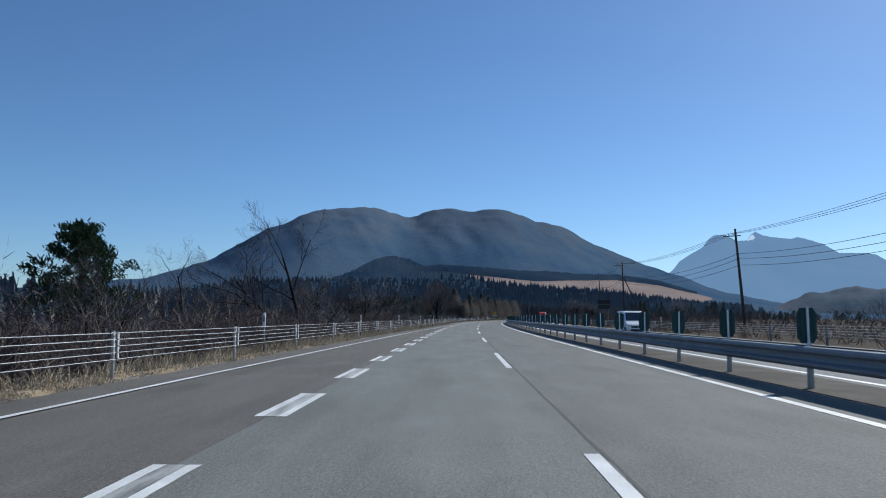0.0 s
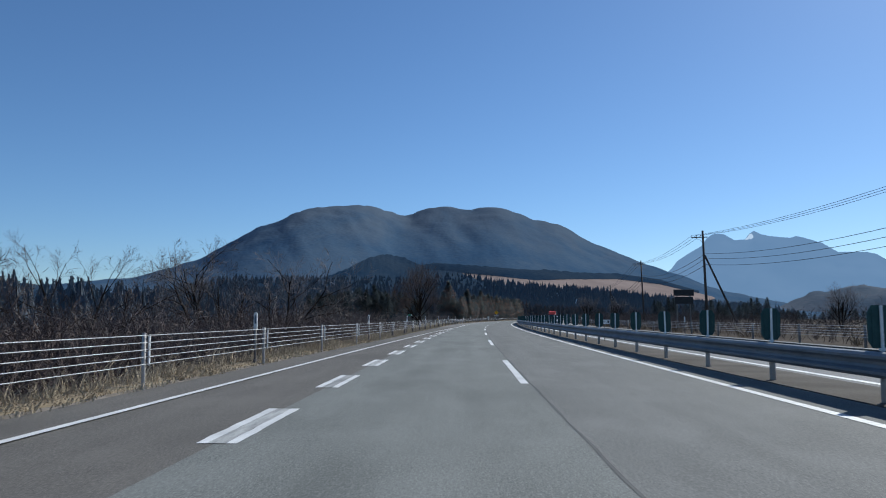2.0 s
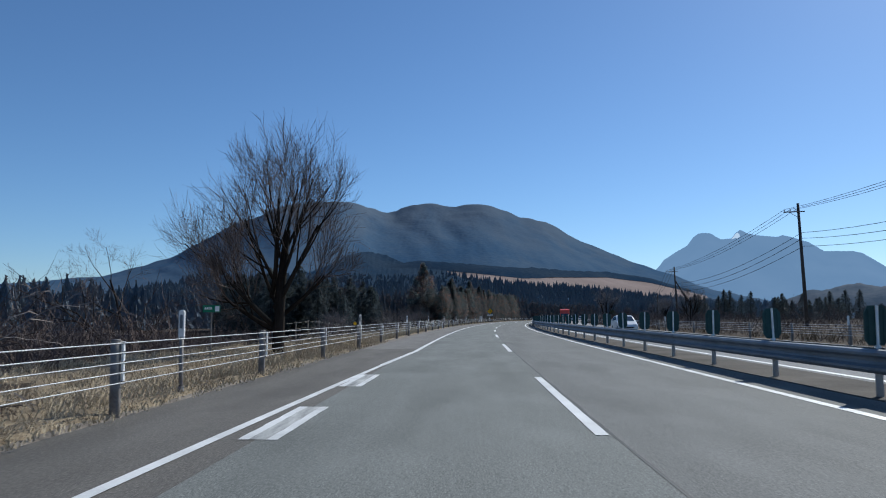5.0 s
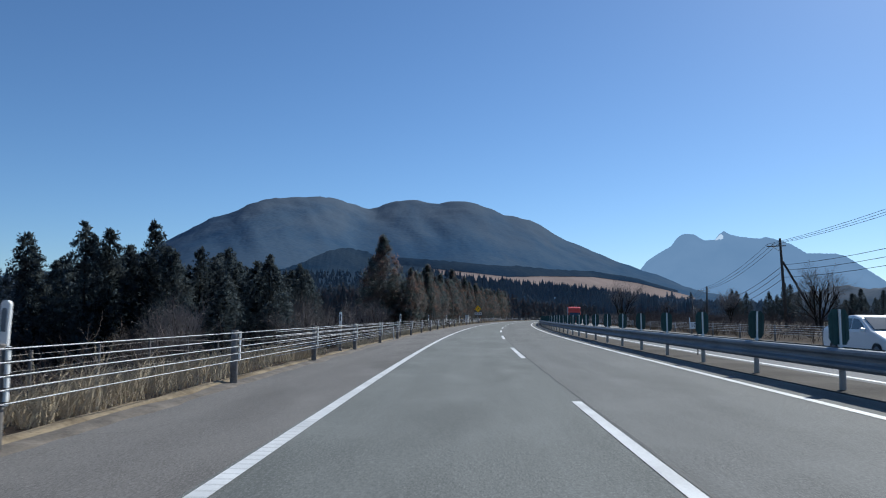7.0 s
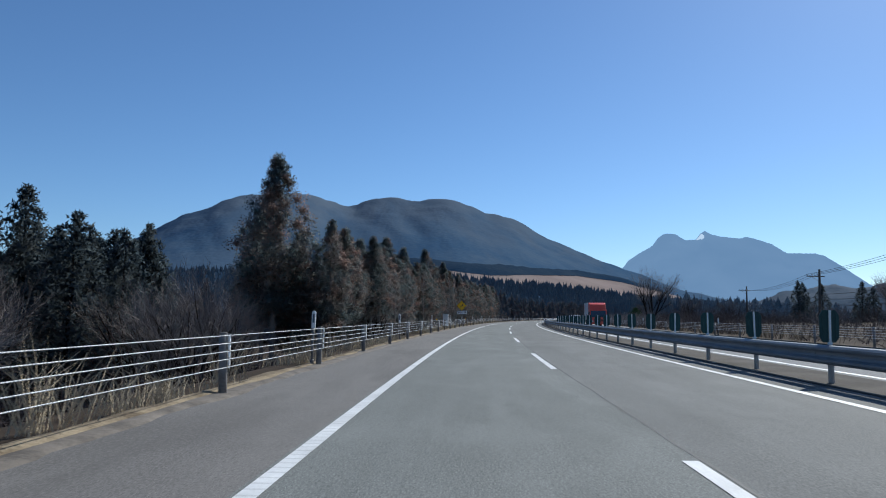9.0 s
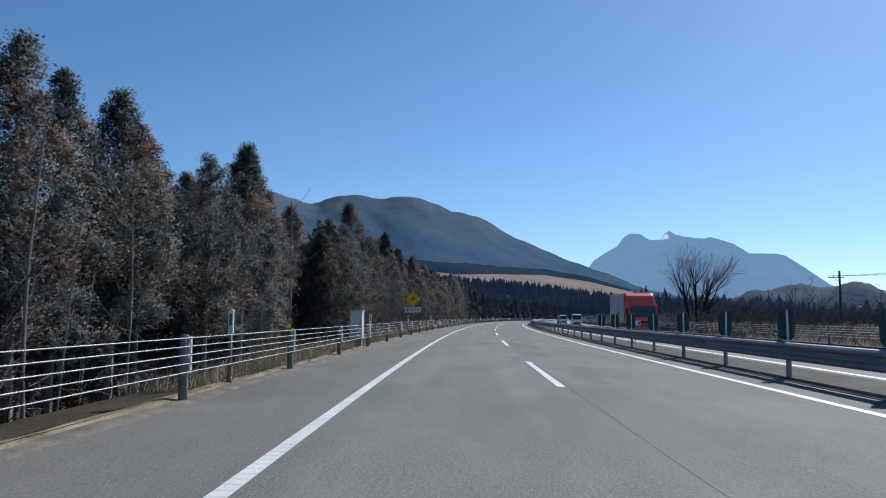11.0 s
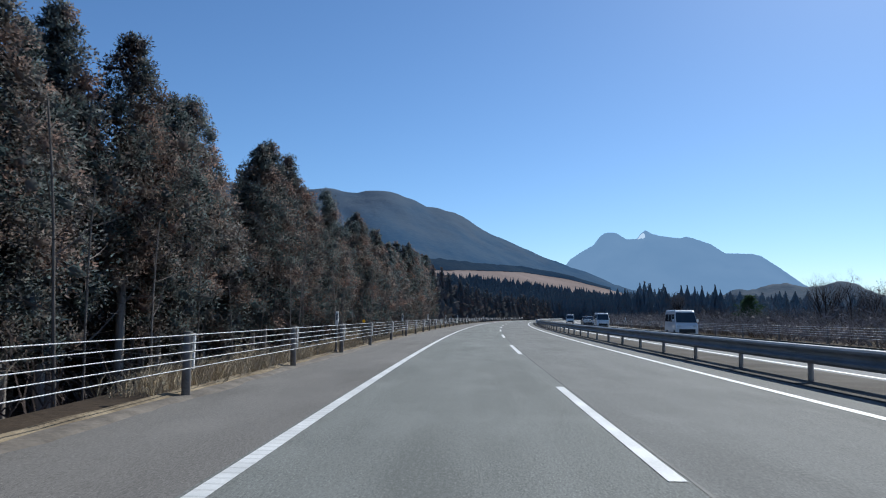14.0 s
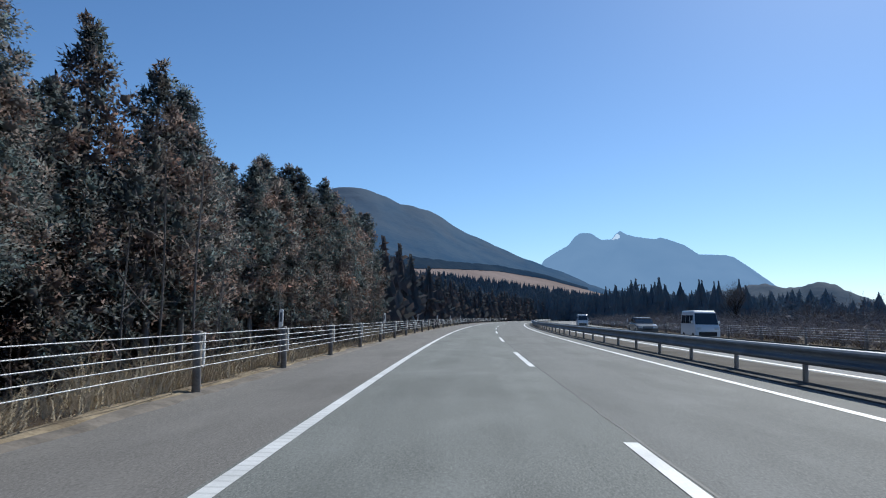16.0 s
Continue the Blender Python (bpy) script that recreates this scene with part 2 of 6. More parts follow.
strands(CABLE)
WHITE = material("white_paint", (0.66, 0.66, 0.65), (0.8, 0.8, 0.79), 3, 40, 0.45, 0.04)
PLASTIC = material("white_plastic", (0.72, 0.72, 0.71), (0.84, 0.84, 0.83), 3, 40, 0.4, 0.0)
PLASTIC.node_tree.nodes["Principled BSDF"].inputs["Subsurface Weight"].default_value = 0.6
PLASTIC.node_tree.nodes["Principled BSDF"].inputs["Subsurface Radius"].default_value = (0.05, 0.05, 0.05)
WHITE_CAR = material("white_car_paint", (0.72, 0.73, 0.74), (0.8, 0.8, 0.8), 0.8, 30, 0.25, 0.0, spec=0.6)
GREY_BOX = material("box_enamel", (0.52, 0.54, 0.55), (0.64, 0.65, 0.66), 2, 40, 0.5, 0.03)
PANEL = material("antiglare_green", (0.012, 0.045, 0.045), (0.025, 0.075, 0.07), 5, 40, 0.55, 0.03, vary=0.15)
RED = material("red_truck_paint", (0.72, 0.07, 0.035), (0.8, 0.1, 0.05), 1, 30, 0.3, 0.0, spec=0.6)
BOX_WALL = material("aluminium_box", (0.58, 0.60, 0.62), (0.68, 0.70, 0.72), 0.6, 30, 0.4, 0.02, 0.2)
DARK = material("black_plastic", (0.012, 0.012, 0.013), (0.03, 0.03, 0.03), 6, 50, 0.5, 0.05)
RUBBER = material("rubber", (0.015, 0.015, 0.015), (0.03, 0.03, 0.03), 8, 60, 0.85, 0.1)
GLASS = material("dark_glass", (0.02, 0.03, 0.045), (0.03, 0.045, 0.06), 2, 10, 0.06, 0.0, spec=0.8)
LAMP = material("lamp_lens", (0.6, 0.62, 0.62), (0.75, 0.75, 0.75), 8, 60, 0.12, 0.0, spec=0.8)
YELLOW = material("sign_yellow", (0.94, 0.5, 0.01), (0.98, 0.56, 0.014), 4, 40, 0.45, 0.02)
BLACK = material("sign_black", (0.012, 0.012, 0.016), (0.02, 0.02, 0.025), 4, 40, 0.5, 0.0)
SIGN_WHITE = material("sign_white", (0.76, 0.77, 0.77), (0.84, 0.84, 0.84), 4, 40, 0.5, 0.02)
POLE = material("pole_wood", (0.055, 0.045, 0.038), (0.11, 0.09, 0.075), 2, 30, 0.85, 0.3)
WIRE = material("wire_black", (0.02, 0.02, 0.022), (0.035, 0.035, 0.037), 4, 40, 0.6, 0.0)
BARK = material("bark", (0.014, 0.011, 0.009), (0.045, 0.036, 0.03), 2.2, 22, 0.95, 0.7, vary=0.15, stretch=(1, 1, 0.25), dist=0.03)
BARK_PALE = material("cedar_bark", (0.13, 0.11, 0.096), (0.32, 0.288, 0.262), 2.0, 18, 0.95, 0.5, vary=0.25, stretch=(1, 1, 0.12), dist=0.03)
TWIG = material("twig", (0.066, 0.051, 0.047), (0.165, 0.127, 0.11), 0.6, 6, 0.95, 0.0, vary=0.3)
TWIG_GREY = material("twig_grey", (0.14, 0.118, 0.108), (0.29, 0.248, 0.222), 0.6, 6, 0.95, 0.0, vary=0.3)
VERGE = material("matted_straw", (0.13, 0.1, 0.068), (0.34, 0.275, 0.185), 1.3, 14, 0.95, 0.7, dist=0.04)
GRASS_BROWN = material("brown_grass", (0.085, 0.06, 0.035), (0.23, 0.165, 0.095), 0.5, 7, 0.95, 0.0, vary=0.25)
GRASS = material("dry_grass", (0.28, 0.225, 0.15), (0.58, 0.49, 0.35), 0.8, 9, 0.95, 0.0, vary=0.25)
CEDAR = leafy("cedar_foliage", (0.135, 0.19, 0.195), (0.18, 0.185, 0.185), (0.34, 0.215, 0.175), 0.85, 0.6)
CONIFER = leafy("conifer_foliage", (0.076, 0.102, 0.118), (0.095, 0.118, 0.128), (0.112, 0.122, 0.12), 0.8, 0.6)
# far foliage paled and blued: air haze put into the leaf colour
FARWOOD = leafy("far_conifers_hazed", (0.135, 0.183, 0.235), (0.185, 0.222, 0.255), (0.212, 0.214, 0.232), 0.9, 0.15)
CEDAR_FAR = leafy("far_cedar_foliage", (0.078, 0.096, 0.112), (0.122, 0.122, 0.125), (0.165, 0.125, 0.115), 0.9, 0.2)
PINE = leafy("pine_foliage", (0.026, 0.048, 0.03), (0.054, 0.086, 0.045), (0.042, 0.07, 0.036))

for _m in (DIRT, VERGE, GRASS, GRASS_BROWN, TWIG, TWIG_GREY, BARK, BARK_PALE, CONCRETE, MEDIAN):
    _m.node_tree.nodes["Principled BSDF"].inputs["Specular IOR Level"].default_value = 0.06


def forest_slope(name, a, b, c, scale):
    """Wooded slope seen from afar: broad bands of wood and clearing, crown-sized relief; the colours carry haze."""
    m = material(name, a, b, scale, scale * 14, 1.0, 0.0, detail=8, spec=0.0)
    n, l = m.node_tree.nodes, m.node_tree.links
    tc, v, bp = n.new("ShaderNodeTexCoord"), n.new("ShaderNodeTexVoronoi"), n.new("ShaderNodeBump")
    v.inputs["Scale"].default_value = 0.09
    l.new(tc.outputs["Object"], v.inputs["Vector"])
    bp.inputs["Strength"].default_value, bp.inputs["Distance"].default_value = 0.16, 4.0
    bp.invert = True
    for q in n:
        if q.type == "MAP_RANGE":
            q.inputs["From Min"].default_value, q.inputs["From Max"].default_value = 0.56, 0.86
    l.new(v.outputs["Distance"], bp.inputs["Height"])
    l.new(bp.outputs[0], n["Principled BSDF"].inputs["Normal"])
    return m


# base colours blued to put the distance haze into the wood
MOUNTAIN = forest_slope("mountain_wood_hazed", (0.05, 0.094, 0.16), (0.08, 0.12, 0.175), None, 0.0045)


def bare_hazed_summits(m):
    """Above the evergreen belt the slopes carry bare grey-brown wood, with ragged limits, its colour blued for haze.
    """
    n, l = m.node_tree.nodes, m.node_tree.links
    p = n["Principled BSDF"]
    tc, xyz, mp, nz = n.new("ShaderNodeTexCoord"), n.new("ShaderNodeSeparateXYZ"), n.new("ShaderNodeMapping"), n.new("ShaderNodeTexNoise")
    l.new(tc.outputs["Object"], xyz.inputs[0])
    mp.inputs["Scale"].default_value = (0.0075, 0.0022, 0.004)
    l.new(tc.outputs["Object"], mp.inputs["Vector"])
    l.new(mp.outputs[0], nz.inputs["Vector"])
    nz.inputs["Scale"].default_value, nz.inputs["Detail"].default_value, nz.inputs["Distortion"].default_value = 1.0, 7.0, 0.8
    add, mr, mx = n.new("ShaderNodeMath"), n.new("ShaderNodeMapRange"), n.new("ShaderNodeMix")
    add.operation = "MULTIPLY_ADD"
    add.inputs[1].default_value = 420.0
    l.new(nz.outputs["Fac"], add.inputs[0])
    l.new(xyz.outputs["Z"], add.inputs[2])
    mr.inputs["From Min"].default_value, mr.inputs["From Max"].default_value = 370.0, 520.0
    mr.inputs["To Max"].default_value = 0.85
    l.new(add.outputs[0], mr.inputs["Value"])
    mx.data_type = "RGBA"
    # bare wood with the blue of haze put into its colour
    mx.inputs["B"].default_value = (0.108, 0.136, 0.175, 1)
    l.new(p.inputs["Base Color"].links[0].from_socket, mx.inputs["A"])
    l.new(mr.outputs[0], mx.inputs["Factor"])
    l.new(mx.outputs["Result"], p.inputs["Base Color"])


bare_hazed_summits(MOUNTAIN)
# evergreen and hill woods, with haze blue painted into both
FOOTHILL = forest_slope("foothill_wood_hazed", (0.018, 0.037, 0.068), (0.034, 0.053, 0.08), None, 0.008)
HILL = forest_slope("hill_wood_hazed", (0.085, 0.112, 0.145), (0.14, 0.156, 0.18), None, 0.006)
FIELD = material("pasture", (0.225, 0.18, 0.162), (0.3, 0.243, 0.222), 0.012, 0.2, 1.0, 0.2, dist=1.0, spec=0.0)


# ---- mesh helpers ----
def mesh_ob(name, verts, faces, mat, parent=None, label="", smooth=False, uv=None, normals=None):
    me = bpy.data.meshes.new(name)
    me.from_pydata([tuple(v) for v in verts], [], faces)
    me.materials.append(mat)
    if smooth:
        me.polygons.foreach_set("use_smooth", [True] * len(me.polygons))
    if uv is not None:
        layer = me.uv_layers.new(name="road")
        idx = np.empty(len(me.loops), dtype=np.int32)
        me.loops.foreach_get("vertex_index", idx)
        layer.data.foreach_set("uv", np.asarray(uv, dtype=np.float32)[idx].ravel())
    if normals is not None:
        me.normals_split_custom_set_from_vertices([tuple(v) for v in normals])
    ob = new(name, me)
    if parent:
        ob.parent = parent
    if label:
        ob["label"] = label
    return ob


def part(name, bm, mat, parent=None, label="", smooth=False):
    me = bpy.data.meshes.new(name)
    bm.to_mesh(me)
    bm.free()
    me.materials.append(mat)
    if smooth:
        me.polygons.foreach_set("use_smooth", [True] * len(me.polygons))
    ob = new(name, me)
    if parent:
        ob.parent = parent
    if label:
        ob["label"] = label
    return ob


def thing(name, label, category, group="", kind=""):
    return tagged(new(name), label, category, group, kind)


def add_box(bm, c, size, bevel=0.0, m=None):
    r = bmesh.ops.create_cube(bm, size=1.0, matrix=Matrix.Translation(c) @ Matrix.Diagonal((*size, 1)))
    if bevel:
        es = list({e for v in r["verts"] for e in v.link_edges})
        g = bmesh.ops.bevel(bm, geom=es, offset=bevel, segments=2, affect="EDGES", profile=0.5)
        r = {"verts": [v for f in g["faces"] for v in f.verts]}
    if m is not None:
        bmesh.ops.transform(bm, matrix=m, verts=list({v for v in r["verts"] if v.is_valid}))
    return bm


def box(c, size, bevel=0.0):
    return add_box(bmesh.new(), c, size, bevel)


def add_cyl(bm, a, b, r0, r1=None, n=10, caps=True):
    a, b = Vector(a), Vector(b)
    d = b - a
    q = d.to_track_quat("Z", "Y").to_matrix().to_4x4()
    bmesh.ops.create_cone(bm, cap_ends=caps, segments=n, radius1=r0, radius2=r0 if r1 is None else r1, depth=d.length, matrix=Matrix.Translation((a + b) / 2) @ q)
    return bm


def cyl(a, b, r0, r1=None, n=10):
    return add_cyl(bmesh.new(), a, b, r0, r1, n)


def prism(outline, y0, y1):
    """Solid from an outline in x, z, between y0 and y1."""
    bm = bmesh.new()
    f = [bm.verts.new((x, y0, z)) for x, z in outline]
    g = [bm.verts.new((x, y1, z)) for x, z in outline]
    bm.faces.new(f)
    bm.faces.new(g[::-1])
    k = len(f)
    for i in range(k):
        bm.faces.new((f[i], g[i], g[(i + 1) % k], f[(i + 1) % k]))
    bmesh.ops.recalc_face_normals(bm, faces=bm.faces)
    return bm


def side_prism(outline, x0, x1):
    """Solid from an outline in y, z, between x0 and x1."""
    bm = prism([(y, z) for y, z in outline], x0, x1)
    bmesh.ops.transform(bm, matrix=Matrix(((0, 1, 0, 0), (1, 0, 0, 0), (0, 0, 1, 0), (0, 0, 0, 1))), verts=bm.verts)
    bmesh.ops.recalc_face_normals(bm, faces=bm.faces)
    return bm


def ribbon(name, s_list, profile, mat, parent=None, label="", closed=False, smooth=False):
    """A profile of (X, z), or a function of s that gives it, swept along the road."""
    prof = profile if callable(profile) else (lambda s: profile)
    verts, faces, uv = [], [], []
    for s in s_list:
        for X, z in prof(s):
            verts.append(rp(s, X, z))
            uv.append((X, s))
    k = len(prof(s_list[0]))
    for i in range(len(s_list) - 1):
        for j in range(k if closed else k - 1):
            a, b = i * k + j, i * k + (j + 1) % k
            faces.append((a, b, b + k, a + k))
    if closed:
        faces.append(tuple(range(k))[::-1])
        faces.append(tuple(range((len(s_list) - 1) * k, len(s_list) * k)))
    return mesh_ob(name, verts, faces, mat, parent, label, smooth, uv)


def srange(a, b, step=4.0):
    k = max(1, int(math.ceil((b - a) / step)))
    return [a + (b - a) * i / k for i in range(k + 1)]


# ---- ground ----
def edge_line(s):
    """X of the left edge line: it closes in along the merging lane."""
    return -3.59 if s > 139 else -3.85 - 0.0262 * (131 - s) if s < 131 else -3.85 + 0.26 * (s - 131) / 8


def left_edge(s):
    return min(-6.05, edge_line(s) - 1.15)


def rail_shift(s):
    return float(np.interp(s, [200, 295], [0.0, 0.35]))


def far_shift(s):
    return float(np.interp(s, [200, 295], [0.0, 0.65]))


def smooth(a, b, x):
    u = min(1.0, max(0.0, (x - a) / (b - a)))
    return u * u * (3 - 2 * u)


def ground_z(s, X):
    """Height of the open ground beside the road."""
    le = left_edge(s)
    if X < le:
        d = le - X
        low = 1.1 + 2.4 * smooth(150, 190, s)
        flat = 1.0 + 5.0 * smooth(118, 130, s) * (1 - smooth(142, 152, s))
        return -0.04 - low * smooth(flat, flat + 7.0, d) + 0.25 * noise.noise(Vector((s * 0.13, X * 0.13, 0)))  * smooth(0.5, 4, d)
    re = 17.3 + far_shift(s)
    if X > re:
        d = X - re
        return -0.05 + 0.9 * smooth(1, 14, d) + 0.3 * noise.noise(Vector((s * 0.09, X * 0.09, 3))) * smooth(0.5, 5, d)
    return -0.06


def axis(near, far, step, growth):
    v, x, d = [0.0], 0.0, step
    while x < far:
        x += d
        v.append(x)
        if x > near:
            d *= growth
    return v


_a = axis(24, 4200, 0.8, 1.16)
XS = [-6.05 - x for x in _a[::-1]] + [-5.0, 0.0, 6.0, 12.0, 16.9] + [17.4 + x for x in _a]
YS = [-y for y in axis(60, 4200, 6.0, 1.25)[::-1][:-1]] + axis(760, 4400, 5.0, 1.12)
gv, gf = [], []
for y in YS:
    i = int(np.argmin(np.abs(_py - y)))
    beyond = max(0.0, y - float(_py[400]))
    s0, x0, h0 = S_GRID[min(i, 400)], float(_px[min(i, 400)]), float(_th[min(i, 400)])
    xc = (float(np.interp(y, _py[:401], _px[:401])) if y < _py[400] else x0 + beyond * math.tan(h0)) if y > _py[0] else float(_px[0])
    for X in XS:
        lx = X + (left_edge(s0) + 6.05) * max(0.0, 1 - max(0.0, -6.05 - X) / 60) if X <= -6.05 else X
        gv.append((xc + lx / max(0.8, math.cos(h0)), y, ground_z(s0, lx) if y < 1200 else -0.4))
w = len(XS)
for i in range(len(YS) - 1):
    for j in range(w - 1):
        a = i * w + j
        gf.append((a, a + 1, a + w + 1, a + w))
tagged(mesh_ob("ground", gv, gf, DIRT, smooth=True), "dry winter ground of brown earth and dead grass", "ground", kind="structure")

# ---- carriageways ----
SS = srange(-120, 1000, 5.0)
tagged(ribbon("road", srange(-120, 1000, 1.6), lambda s: [(-3.72, 0.0), (-1.8, 0.0), (0.12 + 0.03 * noise.noise(Vector((s * 0.7, 2, 0))), 0.0)], ASPHALT), "grey asphalt driving lane with faint wheel tracks", "road", kind="structure")
tagged(ribbon("road", srange(-120, 1000, 1.6), lambda s: [(0.12 + 0.03 * noise.noise(Vector((s * 0.7, 2, 0))), 0.0), (2.0, 0.0), (3.87, 0.0), (4.95, -0.005)], ASPHALT_LANE), "slightly darker asphalt passing lane beside a ragged joint", "road", kind="structure")
tagged(ribbon("road_shoulder", srange(141.5, 1000, 5.0), lambda s: [(left_edge(s), -0.02), (-3.72, -0.001)], ASPHALT_SIDE), "worn brownish grey asphalt shoulder", "road", kind="structure")
tagged(ribbon("road_shoulder", srange(-120, 141.5, 5.0), lambda s: [(left_edge(s), -0.02), (-3.72, -0.001)], ASPHALT_OLD), "darker brownish asphalt of the merging lane", "road", kind="structure")


def lip_profile(s):
    e, wide = left_edge(s), smooth(138, 150, s)
    q = e + 0.02 + wide * (0.13 + 0.2 * noise.noise(Vector((s * 0.45, 3, 0))) + 0.09 * noise.noise(Vector((s * 1.9, 7, 0))))
    k = side_z(q) if q > e else -0.02
    return [(e - 0.36, -0.12), (e - 0.33, 0.0), (e - 0.2 + 0.05 * noise.noise(Vector((s * 0.6, 0, 0))), 0.022), ((e + q) / 2 - 0.05, 0.016), (q, k + 0.006), (q + 0.02, k - 0.02)]


def side_z(X):
    """Height of the sloping shoulder."""
    return -0.001 - 0.019 * (-3.72 - X) / 2.33


tagged(ribbon("road_edge", srange(-60, 560, 0.35), lip_profile, SAND, smooth=True), "sandy concrete lip along the asphalt shoulder", "kerb", kind="structure")
tagged(ribbon("median", SS, lambda s: [(4.95, -0.03), (4.97, 0.012), (5.9 + rail_shift(s), 0.03), (6.62 + far_shift(s), 0.012), (6.64 + far_shift(s), -0.03)], MEDIAN), "pale worn paving of the median strip", "median", kind="structure")
tagged(ribbon("opposite_road", SS, lambda s: [(6.64 + far_shift(s), 0.0), (10.6 + far_shift(s), 0.0), (16.9 + far_shift(s), -0.03)], ASPHALT_FAR), "pale grey opposite carriageway", "road", kind="structure")

def verge_profile(s):
    wide = 1 - smooth(138, 148, s)
    e = left_edge(s) - 0.12 + 0.14 * noise.noise(Vector((s * 0.5, 8, 0))) + (0.06 + 0.14 * noise.noise(Vector((s * 0.8, 5, 0))) + 0.07 * noise.noise(Vector((s * 3.1, 6, 0)))) * wide
    w = (0.45 + 0.55 * wide) * (1 + 0.45 * noise.noise(Vector((s * 0.35, 2, 0))))
    return [(e + 0.02, -0.03), (e, 0.026), (e - w * 0.25, 0.06 + 0.03 * noise.noise(Vector((s * 1.4, 9, 0)))), (e - w * 0.5, 0.045 + 0.04 * noise.noise(Vector((s * 0.9, 1, 0)))), (e - w, ground_z(s, e - w) + 0.02), (e - w - 0.15, ground_z(s, e - w - 0.15) - 0.03)]


tagged(ribbon("verge", srange(-60, 560, 0.8), verge_profile, VERGE, smooth=True), "matted straw-coloured grass verge along the fence", "verge", kind="structure")

mv0, mf0 = [], []
for i in range(61):
    s = 116 + 46 * i / 60
    for j in range(15):
        X = left_edge(s) - 0.75 - 8.0 * j / 14 * (0.75 + 0.25 * math.sin(i * 0.9)) * math.sin(math.pi * min(1, max(0, (i + 2) / 64))) ** 0.4
        mv0.append(rp(s, X, ground_z(s, X) + 0.03 + 0.03 * noise.noise(Vector((s, X, 0)))))
for i in range(60):
    for j in range(14):
        a = i * 15 + j
        mf0.append((a, a + 15, a + 16, a + 1))
tagged(mesh_ob("dry_meadow", mv0, mf0, VERGE, smooth=True), "flattened straw-coloured grass beneath a bare tree", "meadow", kind="structure")
PATCH = asphalt("asphalt_patch", (0.185, 0.174, 0.157), (0.15, 0.14, 0.126), (0.215, 0.203, 0.184))


def crack_side(s, s0, s1, xa, xb):
    return xa + (xb - xa) * (s - s0) / (s1 - s0) + 0.05 * noise.noise(Vector((s * 3, 0, 0)))


def patch_profile(s, s0, s1, xa, xb):
    a = xa + 0.5 * (s - s0) / (s1 - s0) + 0.22 * noise.noise(Vector((s * 1.3, 0, 0)))
    b = xb + 0.16 * noise.noise(Vector((s * 2, 4, 0)))
    return [(a, side_z(a) + 0.004), (b, side_z(b) + 0.004)]


for s0, s1, xa, xb in ((286.3, 290.0, -5.5, -4.05), (302.5, 306.0, -5.7, -4.0)):
    tagged(ribbon("pavement_patch", srange(s0, s1, 0.4), lambda s: patch_profile(s, s0, s1, xa, xb), PATCH), "pale repaired patch on the asphalt shoulder", "patch", kind="structure")
CRACK = material("crack", (0.03, 0.027, 0.025), (0.06, 0.055, 0.05), 1.5, 20, 0.9, 0.0)
for s0, s1, xa, xb, w in ((136.2, 141.0, -4.75, -4.05, 0.022), (150.2, 150.5, -5.6, -4.5, 0.03), (286.0, 289.9, -5.45, -4.1, 0.025), (204.0, 204.4, -5.6, -5.0, 0.04), (163.2, 163.5, -6.0, -5.3, 0.04)):
    tagged(ribbon("crack", srange(s0, s1, (s1 - s0) / 14), lambda s: [(x, side_z(x) + 0.008) for x in (crack_side(s, s0, s1, xa, xb), crack_side(s, s0, s1, xa, xb) + w * (0.6 + 0.4 * noise.noise(Vector((s * 5, 1, 0)))))], CRACK), "dark crack across the asphalt shoulder", "crack", kind="structure")

marks = thing("road_marking", "white painted lane and edge lines on asphalt", "road marking", kind="structure")


def stripe(name, s0, s1, X, width, mat=PAINT, z=0.006, step=5.0, jag=0.0):
    Xf = X if callable(X) else (lambda s: X)
    return ribbon(name, srange(s0, s1, step), lambda s: [(Xf(s) - width / 2 + jag * noise.noise(Vector((s * 2.3, 1, 0))), z), (Xf(s) + width / 2 + jag * noise.noise(Vector((s * 2.1, 5, 0))), z)], mat, marks)


stripe("right_edge_line", -60, 620, 3.87, 0.18, PAINT_RIBBED)
stripe("left_edge_line", 131, 620, edge_line, 0.17, PAINT_RIBBED, step=2.0)
stripe("merge_edge_line", -60, 131, edge_line, 0.13, z=0.004)
for k in range(-2, 32):
    stripe("lane_dash", -1.0 + 20 * k, 7.0 + 20 * k, 0.0, 0.155)
for k in range(-3, 21):
    e = 6.3 + 6.06 * k
    stripe("merge_dash", e - 2.9, e, -3.855, 0.12, PAINT, jag=0.02, step=0.25)
    stripe("merge_dash", e - 2.9, e, -3.70, 0.19, PAINT_WORN if k % 3 else PAINT_FAINT, step=0.25)
    stripe("merge_dash", e - 2.9, e, -3.545, 0.12, PAINT, jag=0.02, step=0.25)
stripe("opposite_inner_line", -60, 620, lambda s: 7.02 + far_shift(s), 0.20)
stripe("opposite_outer_line", -60, 620, lambda s: 14.25 + far_shift(s), 0.20)
for k in range(-2, 30):
    stripe("opposite_dash", 4.0 + 20 * k, 12.0 + 20 * k, lambda s: 10.62 + far_shift(s), 0.155)
SEAM = material("tar_seam", (0.03, 0.03, 0.03), (0.055, 0.054, 0.053), 1.5, 20, 0.7, 0.1)


def joint_profile(s):
    x = 0.12 + 0.03 * noise.noise(Vector((s * 0.7, 2, 0)))
    w = 0.018 + 0.014 * noise.noise(Vector((s * 0.9, 7, 0)))
    return [(x - w, 0.003), (x + w, 0.003)]


